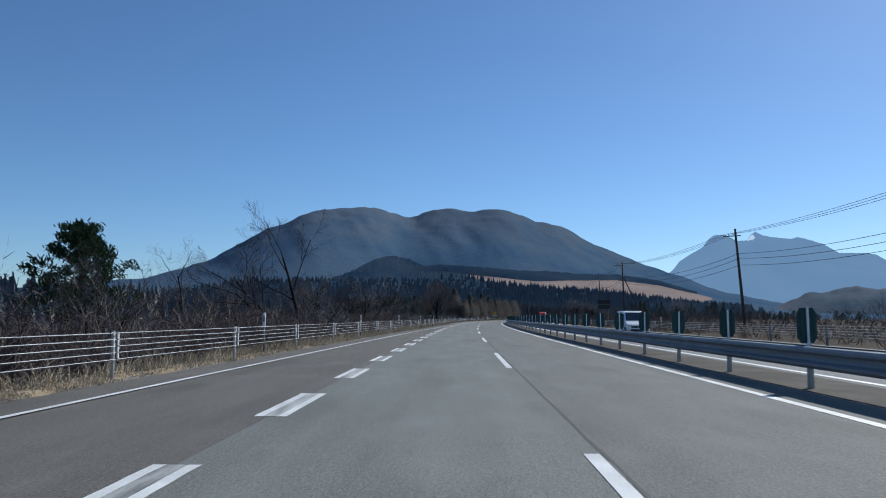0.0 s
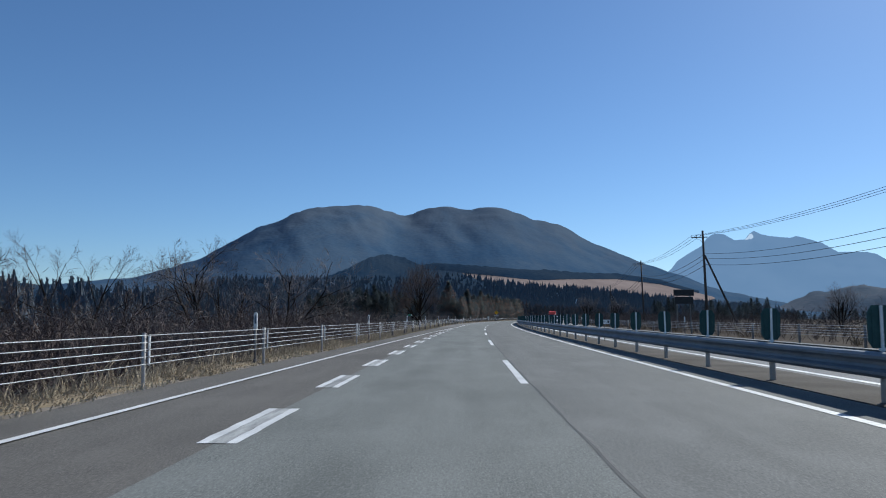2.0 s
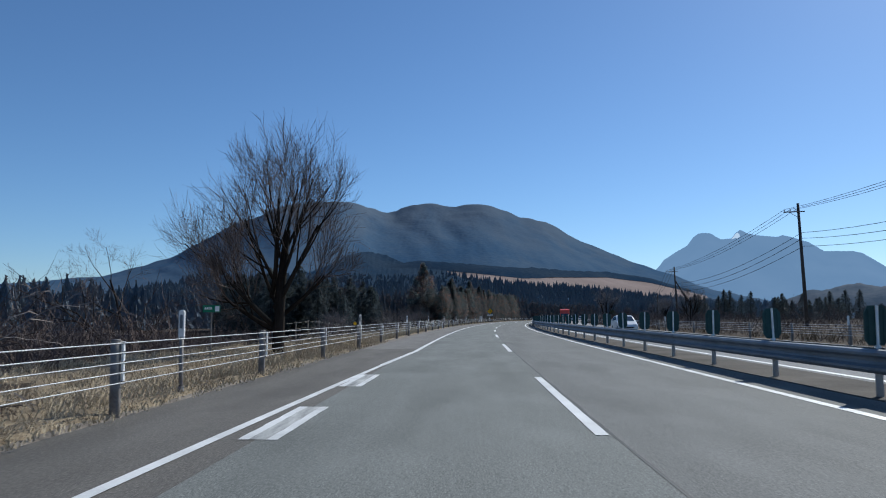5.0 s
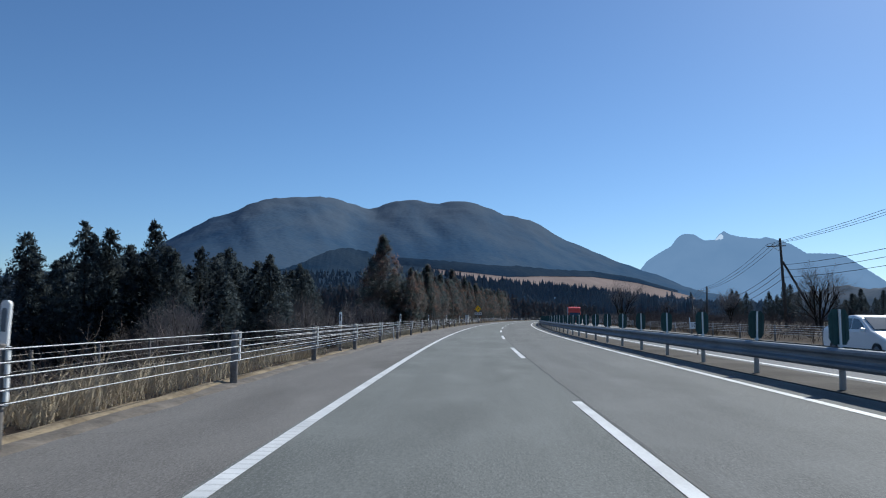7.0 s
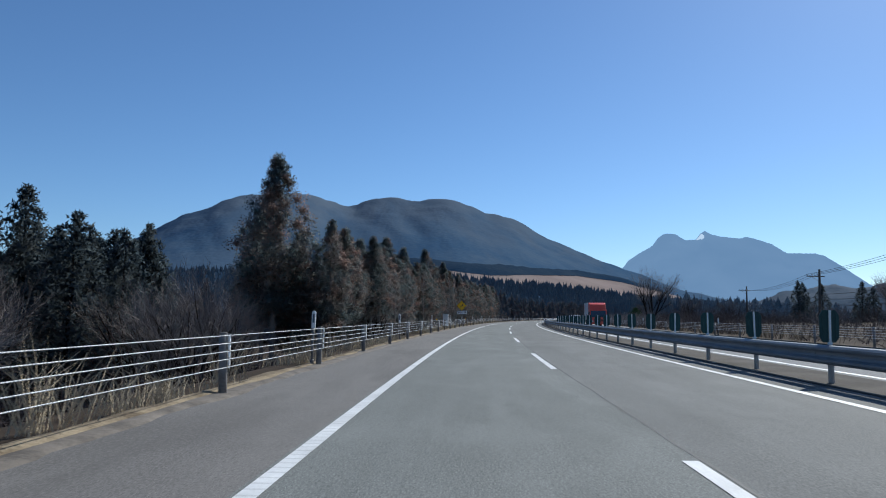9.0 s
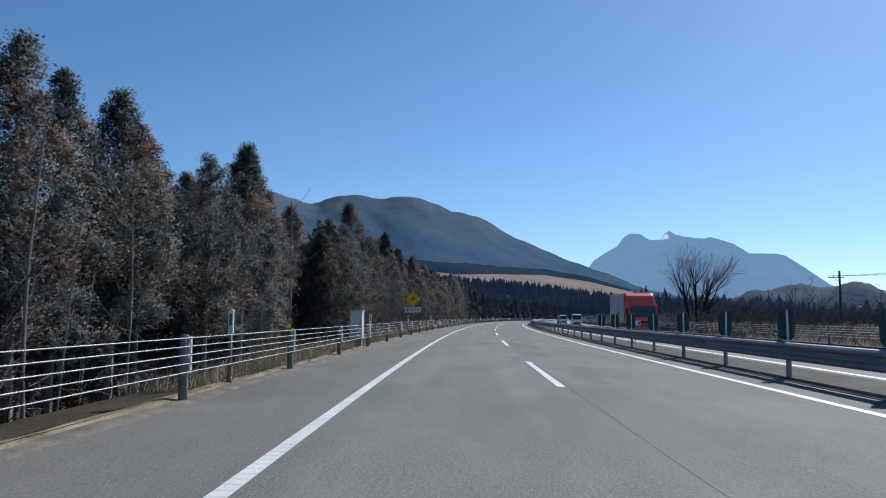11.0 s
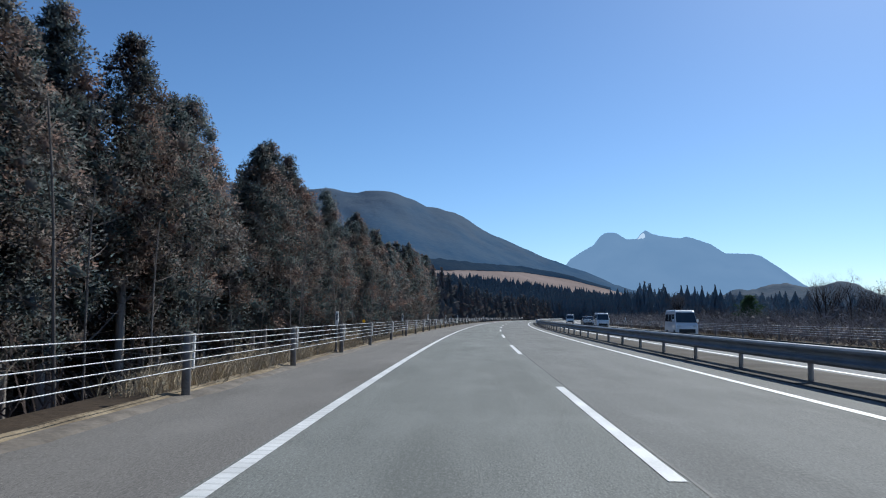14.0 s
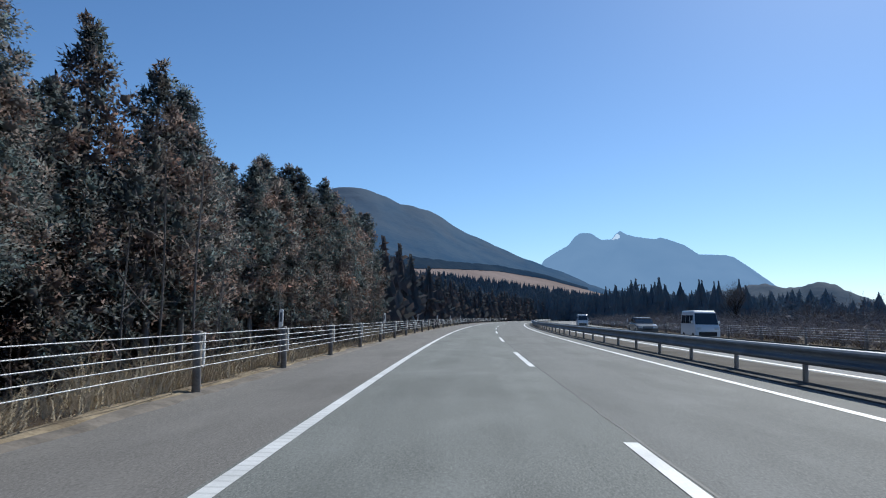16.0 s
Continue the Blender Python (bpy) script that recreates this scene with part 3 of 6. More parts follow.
tagged(ribbon("pavement_joint", srange(-40, 600, 0.8), joint_profile, SEAM), "dark tar seam along the middle of the carriageway", "joint", kind="structure")

# ---- median guard rail ----
WAVE = [(-0.02, 0.80), (-0.075, 0.785), (-0.115, 0.745), (-0.115, 0.705), (-0.05, 0.66), (-0.035, 0.615), (-0.05, 0.57), (-0.115, 0.525), (-0.115, 0.485), (-0.075, 0.445), (-0.02, 0.43)]
WAVE = [(x, 0.80 - (0.80 - z) * 1.05) for x, z in WAVE]
WAVE_BACK = [(x + 0.004, z) for x, z in WAVE[::-1]]
rail = thing("guard_rail", "galvanised steel W-beam guard rail along the median", "guard rail")
for k in range(-4, 76):
    a, b = 8.4 * k, 8.4 * (k + 1) + 0.12
    ribbon("beam", srange(a, b, 4.3), lambda s: [(4.96 + rail_shift(s) + x + (0.006 if k % 2 else 0.0), z + 0.005) for x, z in WAVE + WAVE_BACK], STEEL, rail, closed=True, smooth=False)
    ribbon("back_beam", srange(a, b, 4.3), lambda s: [(5.25 + 0.13 * smooth(205, 240, s) + rail_shift(s) - x, z + 0.005) for x, z in (WAVE + WAVE_BACK)[::-1]], STEEL, rail, closed=True)
post_me = None
for k in range(-6, 150):
    s = 1.25 + 4.205 * k
    if post_me is None:
        ob = part("rail_post", cyl((0, 0, -0.3), (0, 0, 0.78), 0.06, n=12), POST_PALE, rail, "pale zinc-coated round post", True)
        post_me = ob.data
    else:
        ob = new("rail_post", post_me)
        ob.parent = rail
    ob.matrix_world = rm(s, 5.24 + rail_shift(s))
blk = None
for k in range(-6, 150):
    s = 1.25 + 4.205 * k
    if blk is None:
        bm = box((-0.14, 0, 0.62), (0.24, 0.09, 0.24), 0.01)
        add_box(bm, (0.12, 0, 0.62), (0.2, 0.09, 0.24), 0.01)
        add_cyl(bm, (-0.25, 0, 0.62), (-0.325, 0, 0.62), 0.02, n=8)
        ob = part("bracket", bm, STEEL, rail)
        blk = ob.data
    else:
        ob = new("bracket", blk)
        ob.parent = rail
    ob.matrix_world = rm(s, 5.24 + rail_shift(s))


def antiglare_panel():
    e = thing("antiglare_panel", "dark green octagonal anti-glare panel on a pale stake", "panel", "anti-glare panels on the guard rail")
    w, z0, z1, c = 0.2, 0.84, 1.5, 0.07
    bm = prism([(-w + c, z0), (w - c, z0), (w, z0 + c * 1.6), (w, z1 - c * 1.6), (w - c, z1), (-w + c, z1), (-w, z1 - c * 1.6), (-w, z0 + c * 1.6)], -0.012, 0.012)
    for x in (-0.13, 0.13):
        add_box(bm, (x, -0.018, 1.17), (0.018, 0.014, 0.56), 0.003)
    part("panel", bm, PANEL, e)
    part("stake", add_box(cyl((0, -0.04, 0.62), (0, -0.04, 1.5), 0.024, n=10), (0, -0.03, 0.82), (0.09, 0.05, 0.05), 0.005), WHITE, e, "pale steel stake")
    return e


first = None
for k in range(-3, 69):
    s = 1.25 + 4.205 * k + 0.05
    if first is None:
        first = antiglare_panel()
        first.matrix_world = rm(s, 5.24 + rail_shift(s), 0, 8)
    else:
        copy_thing(first, rm(s, 5.24 + rail_shift(s), 0, 6 + 5 * math.sin(k * 12.9), (1.2 * math.sin(k * 3.1), 1.0 * math.sin(k * 7.7))))

# ---- cable fences ----
def fence_posts():
    v = [14.3 + 7.2 * i for i in range(-4, 10)] + [86.3 + 6.8 * i for i in range(7)] + [133.9 + 7.07 * i for i in range(9)]
    return v + [197.5 + 7.325 * i for i in range(8)] + [256.1 + 6.836 * i for i in range(11)] + [331.4, 338.0, 344.6, 351.9, 359.1, 365.2, 371.0, 376.7] + [382.6 + 6.2 * i for i in range(34)]


def cable_tube(parent, s0, s1, X, z, r, mat=CABLE):
    Xf = X if callable(X) else (lambda s: X)
    ring = [(math.cos(a) * r, math.sin(a) * r) for a in (0.3 + i * math.tau / 5 for i in range(5))]
    return ribbon("cable", srange(s0, s1, 5.0), lambda s: [(Xf(s) + x, z + y) for x, y in ring], mat, parent, closed=True, smooth=True)


CABLE_Z = (0.95, 0.823, 0.695, 0.568, 0.44)
fence = thing("cable_fence", "wire rope safety fence with five cables on steel posts", "fence")
for z in CABLE_Z:
    cable_tube(fence, -30, 600, lambda s: left_edge(s) + 0.09, z, 0.0078)


def fence_post(parent, r, mat, label):
    bm = cyl((0, 0, -0.4), (0, 0, 0.98), r, n=14)
    add_cyl(bm, (0, 0, 0.975), (0, 0, 0.995), r + 0.004, r * 0.75, n=14)
    p = part("fence_post", bm, mat, parent, label, True)
    h = bmesh.new()
    for a, b in zip((0.985,) + CABLE_Z, CABLE_Z + (0.4,)):
        add_box(h, (0.1, -0.005, (a + b) / 2), (0.032, 0.05, a - b - 0.03), 0.006)
    part("cable_holder", h, PLASTIC, p, "pale cable holder split by dark slots")
    part("holder_strap", box((0.086, 0, 0.69), (0.014, 0.03, 0.56)), DARK, p)
    return p


proto = fence_post(fence, 0.07, STEEL_DULL, "weathered brown-grey steel post")
slim = fence_post(fence, 0.036, POST_PALE, "slim pale zinc post")
for i, s in enumerate(fence_posts()):
    m = rm(s, left_edge(s) - 0.03, 0, 0, (0.8 * math.sin(i * 5.3), 0.8 * math.sin(i * 2.9)))
    if s < 88:
        m = m @ Matrix.Translation((0.045, 0, 0))
    if i == 0:
        slim.matrix_world = m
    elif abs(s - 86.3) < 0.1:
        proto.matrix_world = rm(s + 6.8, left_edge(s) - 0.03)
        copy_thing(slim, m)
    elif abs(s - 93.1) > 0.1:
        copy_thing(slim if s < 88 else proto, m)
# where two lengths of rope overlap before the anchor
for z in CABLE_Z:
    cable_tube(fence, 172, 195.2, lambda s: left_edge(s) + 0.03, z - 0.055 + 0.02 * math.sin(z * 40), 0.0075)
# braced anchor post
brace = part("brace", cyl((0.05, 0, 0.72), (0.02, 0.55, 0.0), 0.03, n=8), WHITE, fence)
brace.matrix_world = rm(195.0, left_edge(195.0))

far_fence = thing("cable_fence", "wire rope safety fence beyond the opposite carriageway", "fence")
for z in CABLE_Z:
    cable_tube(far_fence, -30, 560, lambda s: 16.75 + far_shift(s), z, 0.009)
fp = None
for i in range(-3, 82):
    s = 3.0 + 6.9 * i
    if fp is None:
        fp = part("fence_post", cyl((0, 0, -0.4), (0, 0, 1.0), 0.066, n=10), STEEL_DULL, far_fence, "", True)
        ob = fp
    else:
        ob = new("fence_post", fp.data)
        ob.parent = far_fence
    ob.matrix_world = rm(s, 16.85 + far_shift(s))


def delineator():
    e = thing("delineator_post", "white road delineator with a rounded head and reflector", "delineator", "delineators along the fences")
    bm = cyl((0, 0, -0.3), (0, 0, 0.96), 0.034, n=10)
    add_cyl(bm, (0, 0, 0.0), (0, 0, 0.14), 0.06, 0.045, n=10)
    part("shaft", bm, STEEL_DULL, e, "", True)
    head = prism([(0.05 * math.cos(a), (1.36 if a < math.pi else 0.95) + 0.05 * math.sin(a) * (1 if a < math.pi else 0.3)) for a in (i * math.tau / 20 for i in range(20))], -0.03, 0.03)
    bmesh.ops.bevel(head, geom=[ed for ed in head.edges if abs(ed.verts[0].co.y - ed.verts[1].co.y) < 1e-5], offset=0.008, segments=2, affect="EDGES")
    part("head", head, PLASTIC, e, "white plastic head")
    part("reflector", prism([(-0.026, 1.1), (0.026, 1.1), (0.026, 1.3), (0.016, 1.33), (-0.016, 1.33), (-0.026, 1.3)], -0.036, -0.03), STEEL, e, "grey reflector")
    return e


d0 = delineator()
DELIN = [5.5, 25.3, 45.2, 64.7, 84.0, 103.5, 123.0, 142.6, 162.5, 181.5, 200.5, 219.5, 239.5, 258.9, 278.5, 297.2, 317.5, 338.0, 359.0, 377.0, 398, 418, 438, 458, 478]
for k, s in enumerate(DELIN):
    m = rm(s, left_edge(s) - 0.22, 0, 0, (0, 1.5 * math.sin(k * 4.1)))
    if k == 0:
        d0.matrix_world = m
    else:
        copy_thing(d0, m)
    if k % 2:
        copy_thing(d0, rm(s + 6, 17.1 + far_shift(s), 0, 180))

# ---- far land: mountains, wooded foot, pasture ----
RIDGE = [(-60, 20), (-40, 45), (-30, 66), (-23, 96), (-19.06, 142), (-17.14, 183), (-15.97, 211), (-14.78, 235), (-13.77, 249), (-12.13, 280), (-11.31, 296), (-10.06, 308), (-8.58, 321), (-7.1, 333), (-6.46, 334), (-5.17, 326), (-4.3, 321), (-3.4, 323), (-3.01, 337), (-1.94, 353), (-0.85, 354), (0.01, 349), (1.09, 343), (2.17, 349), (3.03, 350), (3.89, 343), (4.74, 330), (6.02, 310), (7.5, 302), (8.54, 282), (10.19, 240), (12.23, 204), (14.03, 170), (15.41, 149), (16.58, 133), (18.1, 103), (19.22, 85), (23.7, 42), (34, 15)]
RIDGE_AZ, RIDGE_H = [a for a, h in RIDGE], [h for a, h in RIDGE]

FINE_AZ = np.arange(-64, 38, 0.2)
_w = np.exp(-(np.arange(-15, 16) * 0.2 / 1.3) ** 2)
SOFT_H = np.convolve(np.pad(np.interp(FINE_AZ, RIDGE_AZ, RIDGE_H), 15, mode="edge"), _w / _w.sum(), mode="valid")
SOFT_D = np.convolve(np.pad(np.interp(FINE_AZ, [-60, -23, -12, -8, -3, 3.4, 8, 16, 34], [1850, 2000, 2075, 2200, 2420, 2380, 2455, 2500, 2500]), 15, mode="edge"), _w / _w.sum(), mode="valid")


def ridge_dist(az):
    return float(np.interp(az, FINE_AZ, SOFT_D))


def mountain_z(az, d):
    """Height of the mountain at azimuth az (degrees) and distance d."""
    D = ridge_dist(az)
    u = (d - 700) / (D - 700)
    k = smooth(0.8, 1.0, u)
    H = float(np.interp(az, RIDGE_AZ, RIDGE_H)) * k + float(np.interp(az, FINE_AZ, SOFT_H)) * (1 - k)
    if u <= 0:
        return -1.5
    x, y = d * math.sin(radians(az)), d * math.cos(radians(az))
    lift = 1.0 if u < 1 else max(0.0, 1 - (u - 1) * 1.6)
    foot = H * 0.27 * smooth(0.0, 0.62, u)
    body = H * 0.73 * max(0.0, (u - 0.45) / 0.55) ** 1.25 if u < 1 else H * 0.73 * lift
    z = (foot + body) if u < 1 else H * 0.27 * lift + body
    spur = 1 - abs(noise.fractal(Vector((az * 0.3 + 0.0012 * d, d * 0.0009, 4.0)), 1.0, 2.0, 4)) * 2.2
    z += spur * H * 0.014 * smooth(0.42, 0.7, u) * (1 - smooth(0.9, 1.0, u))
    z += 3.5 * noise.fractal(Vector((x * 0.02, y * 0.02, 1.0)), 1.0, 2.0, 3) * smooth(0.6, 0.9, u)
    return z - 1.5 * (1 - smooth(0, 0.1, u))


mv, mf = [], []
AZ = [-60 + 94 * i / 300 for i in range(301)]
DS = [660 + 2400 * (i / 110) for i in range(111)]
for az in AZ:
    for d in DS:
        mv.append((d * math.sin(radians(az)), d * math.cos(radians(az)), mountain_z(az, d)))
k = len(DS)
for i in range(len(AZ) - 1):
    for j in range(k - 1):
        a = i * k + j
        mf.append((a, a + 1, a + k + 1, a + k))
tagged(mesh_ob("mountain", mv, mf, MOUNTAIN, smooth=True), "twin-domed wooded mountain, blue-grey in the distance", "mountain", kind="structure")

def slope_reach(az, angle):
    """Distance at which the slope rises to that angle (height over distance)."""
    d = 1000.0
    while d < 2500 and mountain_z(az, d) < angle * d:
        d += 4.0
    return d


hv, hf = [], []
for i in range(161):
    az = -16 + 18 * i / 160
    top = 0.044 + 0.037 * math.exp(-((az + 5.2) / 3.5) ** 2) + 0.012 * math.exp(-((az + 0.3) / 1.6) ** 2) + 0.0022 * noise.fractal(Vector((az * 2.2, 0, 6)), 1.0, 2.0, 3)
    d0, d1 = slope_reach(az, 0.03), slope_reach(az, top)
    for j in range(9):
        u = j / 8
        d = d0 + (d1 - d0) * u
        hv.append((d * math.sin(radians(az)), d * math.cos(radians(az)), mountain_z(az, d) + 1.5 + 5 * math.sin(math.pi * u) + 1.5 * noise.noise(Vector((az * 6, u * 9, 1)))))
for i in range(160):
    for j in range(8):
        a = i * 9 + j
        hf.append((a, a + 1, a + 10, a + 9))
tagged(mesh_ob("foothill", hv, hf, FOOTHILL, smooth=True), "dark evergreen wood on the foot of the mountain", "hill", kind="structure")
fv, ff = [], []
for i in range(81):
    az = -1.5 + 20.0 * i / 80
    top = float(np.interp(az, [-1.5, 2, 5.9, 8, 11.8, 14.65, 18, 18.6], [0.0602, 0.0552, 0.0478, 0.0492, 0.0493, 0.043, 0.0282, 0.025]))
    low = float(np.interp(az, [-1.5, 3.8, 8, 14.2, 18, 18.6], [0.0592, 0.0415, 0.036, 0.026, 0.021, 0.024]))
    d0, d1 = slope_reach(az, low), slope_reach(az, top)
    for j in range(9):
        d = d0 + (d1 - d0) * j / 8
        fv.append((d * math.sin(radians(az)), d * math.cos(radians(az)), mountain_z(az, d) + 1.2))
for i in range(80):
    for j in range(8):
        a = i * 9 + j
        ff.append((a, a + 1, a + 10, a + 9))
bv, bf = [], []
for i in range(91):
    az = -4.5 + 22.0 * i / 90
    low = float(np.interp(az, [-4.5, -1.5, 2, 5.9, 8, 11.8, 14.65, 18], [0.056, 0.0595, 0.0545, 0.0472, 0.0486, 0.0487, 0.0424, 0.0282]))
    top = low + float(np.interp(az, [-4.5, -1.5, 3, 6.5, 9, 12, 15, 17.5], [0.006, 0.0105, 0.0115, 0.0135, 0.0085, 0.007, 0.006, 0.002])) + 0.0012 * noise.fractal(Vector((az * 2.5, 0, 3)), 1.0, 2.0, 3)
    d0, d1 = slope_reach(az, low), slope_reach(az, top)
    for j in range(5):
        d = d0 + (d1 - d0) * j / 4
        bv.append((d * math.sin(radians(az)), d * math.cos(radians(az)), mountain_z(az, d) + 1.0 + (4.0 if 0 < j < 4 else 1.0)))
for i in range(90):
    for j in range(4):
        a = i * 5 + j
        bf.append((a, a + 1, a + 6, a + 5))
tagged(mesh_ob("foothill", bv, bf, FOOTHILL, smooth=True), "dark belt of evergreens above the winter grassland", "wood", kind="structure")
tagged(mesh_ob("pasture", fv, ff, FIELD, smooth=True), "pale brown mown winter grassland on the lower slope", "field", kind="structure")

# farthest peak: plain distance, the haze of the air between put into its emission colour
HAZE = bpy.data.materials.new("far_haze_glow")
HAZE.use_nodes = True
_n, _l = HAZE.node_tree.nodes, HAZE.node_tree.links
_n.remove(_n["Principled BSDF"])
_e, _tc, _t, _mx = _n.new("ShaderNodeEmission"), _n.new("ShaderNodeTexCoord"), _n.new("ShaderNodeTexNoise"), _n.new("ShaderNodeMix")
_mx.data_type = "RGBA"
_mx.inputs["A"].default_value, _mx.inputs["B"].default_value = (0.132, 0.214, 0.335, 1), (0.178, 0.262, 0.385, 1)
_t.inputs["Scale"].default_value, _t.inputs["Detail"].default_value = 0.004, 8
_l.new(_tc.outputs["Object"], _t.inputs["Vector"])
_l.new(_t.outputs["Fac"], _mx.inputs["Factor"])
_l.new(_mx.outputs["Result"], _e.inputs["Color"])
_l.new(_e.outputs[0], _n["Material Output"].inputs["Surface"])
FAR = [(12, 0.02), (15.2, 0.046), (16.46, 0.0659), (16.88, 0.0757), (17.73, 0.0854), (18.57, 0.0936), (18.99, 0.104), (19.35, 0.1088), (19.62, 0.1099), (20.24, 0.109), (20.6, 0.1045), (20.94, 0.1007), (21.68, 0.1013), (21.97, 0.1086), (22.3, 0.1122), (22.7, 0.1077), (23.31, 0.1046), (24.31, 0.102), (24.71, 0.1012), (25.1, 0.1032), (25.69, 0.1001), (26.74, 0.0933), (27.69, 0.0815), (29.5, 0.0802), (30.05, 0.0772), (31.13, 0.0636), (32.61, 0.0433), (35, 0.02), (37, 0.004)]
FAR_D, FAR_X, FAR_Y = 4780.0, 12.0, 200.0


def far_z(az, u):
    h = float(np.interp(az, [a for a, _ in FAR], [b for _, b in FAR])) * FAR_D
    return h * (1 - u) + 10 * noise.fractal(Vector((az * 1.6, u * 4, 2)), 1.0, 2.0, 4) * (1 - u) * min(1, u * 4 + 0.1) + 3.5 * noise.noise(Vector((az * 9, u * 9, 5))) * (1 - u)


pv, pf = [], []
for i in range(301):
    az = 12 + 25.0 * i / 300
    for j in range(13):
        u = j / 12
        d = FAR_D - u * 900
        pv.append((FAR_X + d * math.sin(radians(az)), FAR_Y + d * math.cos(radians(az)), far_z(az, u)))
for i in range(300):
    for j in range(12):
        a = i * 13 + j
        pf.append((a, a + 13, a + 14, a + 1))
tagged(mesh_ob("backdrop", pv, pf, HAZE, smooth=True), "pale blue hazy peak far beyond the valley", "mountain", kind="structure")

# snow brightness and haze are emitted too, like the peak's
SNOW = bpy.data.materials.new("far_snow_glow")
SNOW.use_nodes = True
SNOW.node_tree.nodes.remove(SNOW.node_tree.nodes["Principled BSDF"])
_se = SNOW.node_tree.nodes.new("ShaderNodeEmission")
_se.inputs["Color"].default_value = (0.5, 0.58, 0.68, 1)
SNOW.node_tree.links.new(_se.outputs[0], SNOW.node_tree.nodes["Material Output"].inputs["Surface"])
sv, sf = [], []
for az, top, low in ((21.7, 0.1012, 0.1004), (21.85, 0.1044, 0.101), (22.0, 0.1078, 0.1022), (22.12, 0.1085, 0.0998), (22.25, 0.106, 0.1005)):
    for h in (top, low):
        sv.append((FAR_X + 4700 * math.sin(radians(az)), FAR_Y + 4700 * math.cos(radians(az)), h * 4700))
for i in range(4):
    sf.append((2 * i, 2 * i + 1, 2 * i + 3, 2 * i + 2))
tagged(mesh_ob("backdrop_snow", sv, sf, SNOW), "small snow patch below the far summit", "snow", kind="structure")


def low_hill(name, az0, az1, d, depth, h, seed, label):
    v, f = [], []
    for i in range(61):
        az = az0 + (az1 - az0) * i / 60
        for j in range(13):
            u = j / 12 * 2 - 1
            q = math.sin(math.pi * i / 60) ** 0.7
            z = h * q * (1 - u * u) * (1 + 0.25 * noise.fractal(Vector((az * 0.4, u, seed)), 1.0, 2.0, 4)) + 3.0 * noise.noise(Vector((az * 3, u * 6, seed))) * q - 2
            r = d + u * depth
            v.append((r * math.sin(radians(az)), r * math.cos(radians(az)), z))
    for i in range(60):
        for j in range(12):
            a = i * 13 + j
            f.append((a, a + 1, a + 14, a + 13))
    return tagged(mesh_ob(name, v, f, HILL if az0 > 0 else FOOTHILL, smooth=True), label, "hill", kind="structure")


low_hill("hill", 21.5, 35.5, 1926, 260, 78, 3.0, "low wooded hill across the valley")
low_hill("hill", 35, 54, 1500, 240, 40, 5.0, "farther low hill at the valley mouth")
low_hill("hill", -62, -17, 900, 200, 40, 8.0, "low dark wooded ridge beyond the fields")


# ---- plants ----
class Soup:
    """Vertices and faces gathered for one mesh."""

    def __init__(self):
        self.v, self.f, self.n = [], [], []

    def tube(self, pts, r0, r1, n):
        base, k = len(self.v), len(pts)
        for i, p in enumerate(pts):
            d = (pts[min(i + 1, k - 1)] - pts[max(i - 1, 0)]).normalized()
            a = d.orthogonal().normalized()
            b = d.cross(a)
            r = r0 + (r1 - r0) * i / (k - 1)
            for j in range(n):
                c = math.tau * j / n
                self.v.append(p + (a * math.cos(c) + b * math.sin(c)) * r)
        for i in range(k - 1):
            for j in range(n):
                q = base + i * n
                self.f.append((q + j, q + (j + 1) % n, q + n + (j + 1) % n, q + n + j))

    def strip(self, pts, r):
        b, k = len(self.v), len(pts)
        d = (pts[-1] - pts[0]).normalized()
        a = d.orthogonal().normalized()
        a = (a + d.cross(a) * ((b * 0.37) % 2 - 1)).normalized()
        for i, p in enumerate(pts):
            q = r * (1 - 0.75 * i / (k - 1))
            self.v += [p - a * q, p + a * q]
        for i in range(k - 1):
            q = b + 2 * i
            self.f.append((q, q + 1, q + 3, q + 2))

    def quad(self, c, u, w):
        b = len(self.v)
        self.v += [c - u - w * 0.35, c + u - w, c + u * 0.8 + w * 0.5, c - u * 0.7 + w]
        self.f.append((b, b + 1, b + 2, b + 3))

    def make(self, name, mat, parent=None, label="", smooth=False):
        return mesh_ob(name, self.v, self.f, mat, parent, label, smooth, None, self.n or None)


def rnd_dir(r):
    z = r.uniform(-1, 1)
    a = r.uniform(0, math.tau)
    k = math.sqrt(1 - z * z)
    return Vector((k * math.cos(a), k * math.sin(a), z))


def grow(r, start, d, length, radius, bend, up, steps):
    pts, p, v = [start.copy()], start.copy(), d.normalized()
    for _ in range(steps):
        v = (v + rnd_dir(r) * bend + Vector((0, 0, up))).normalized()
        p = p + v * (length / steps)
        pts.append(p.copy())
    return pts


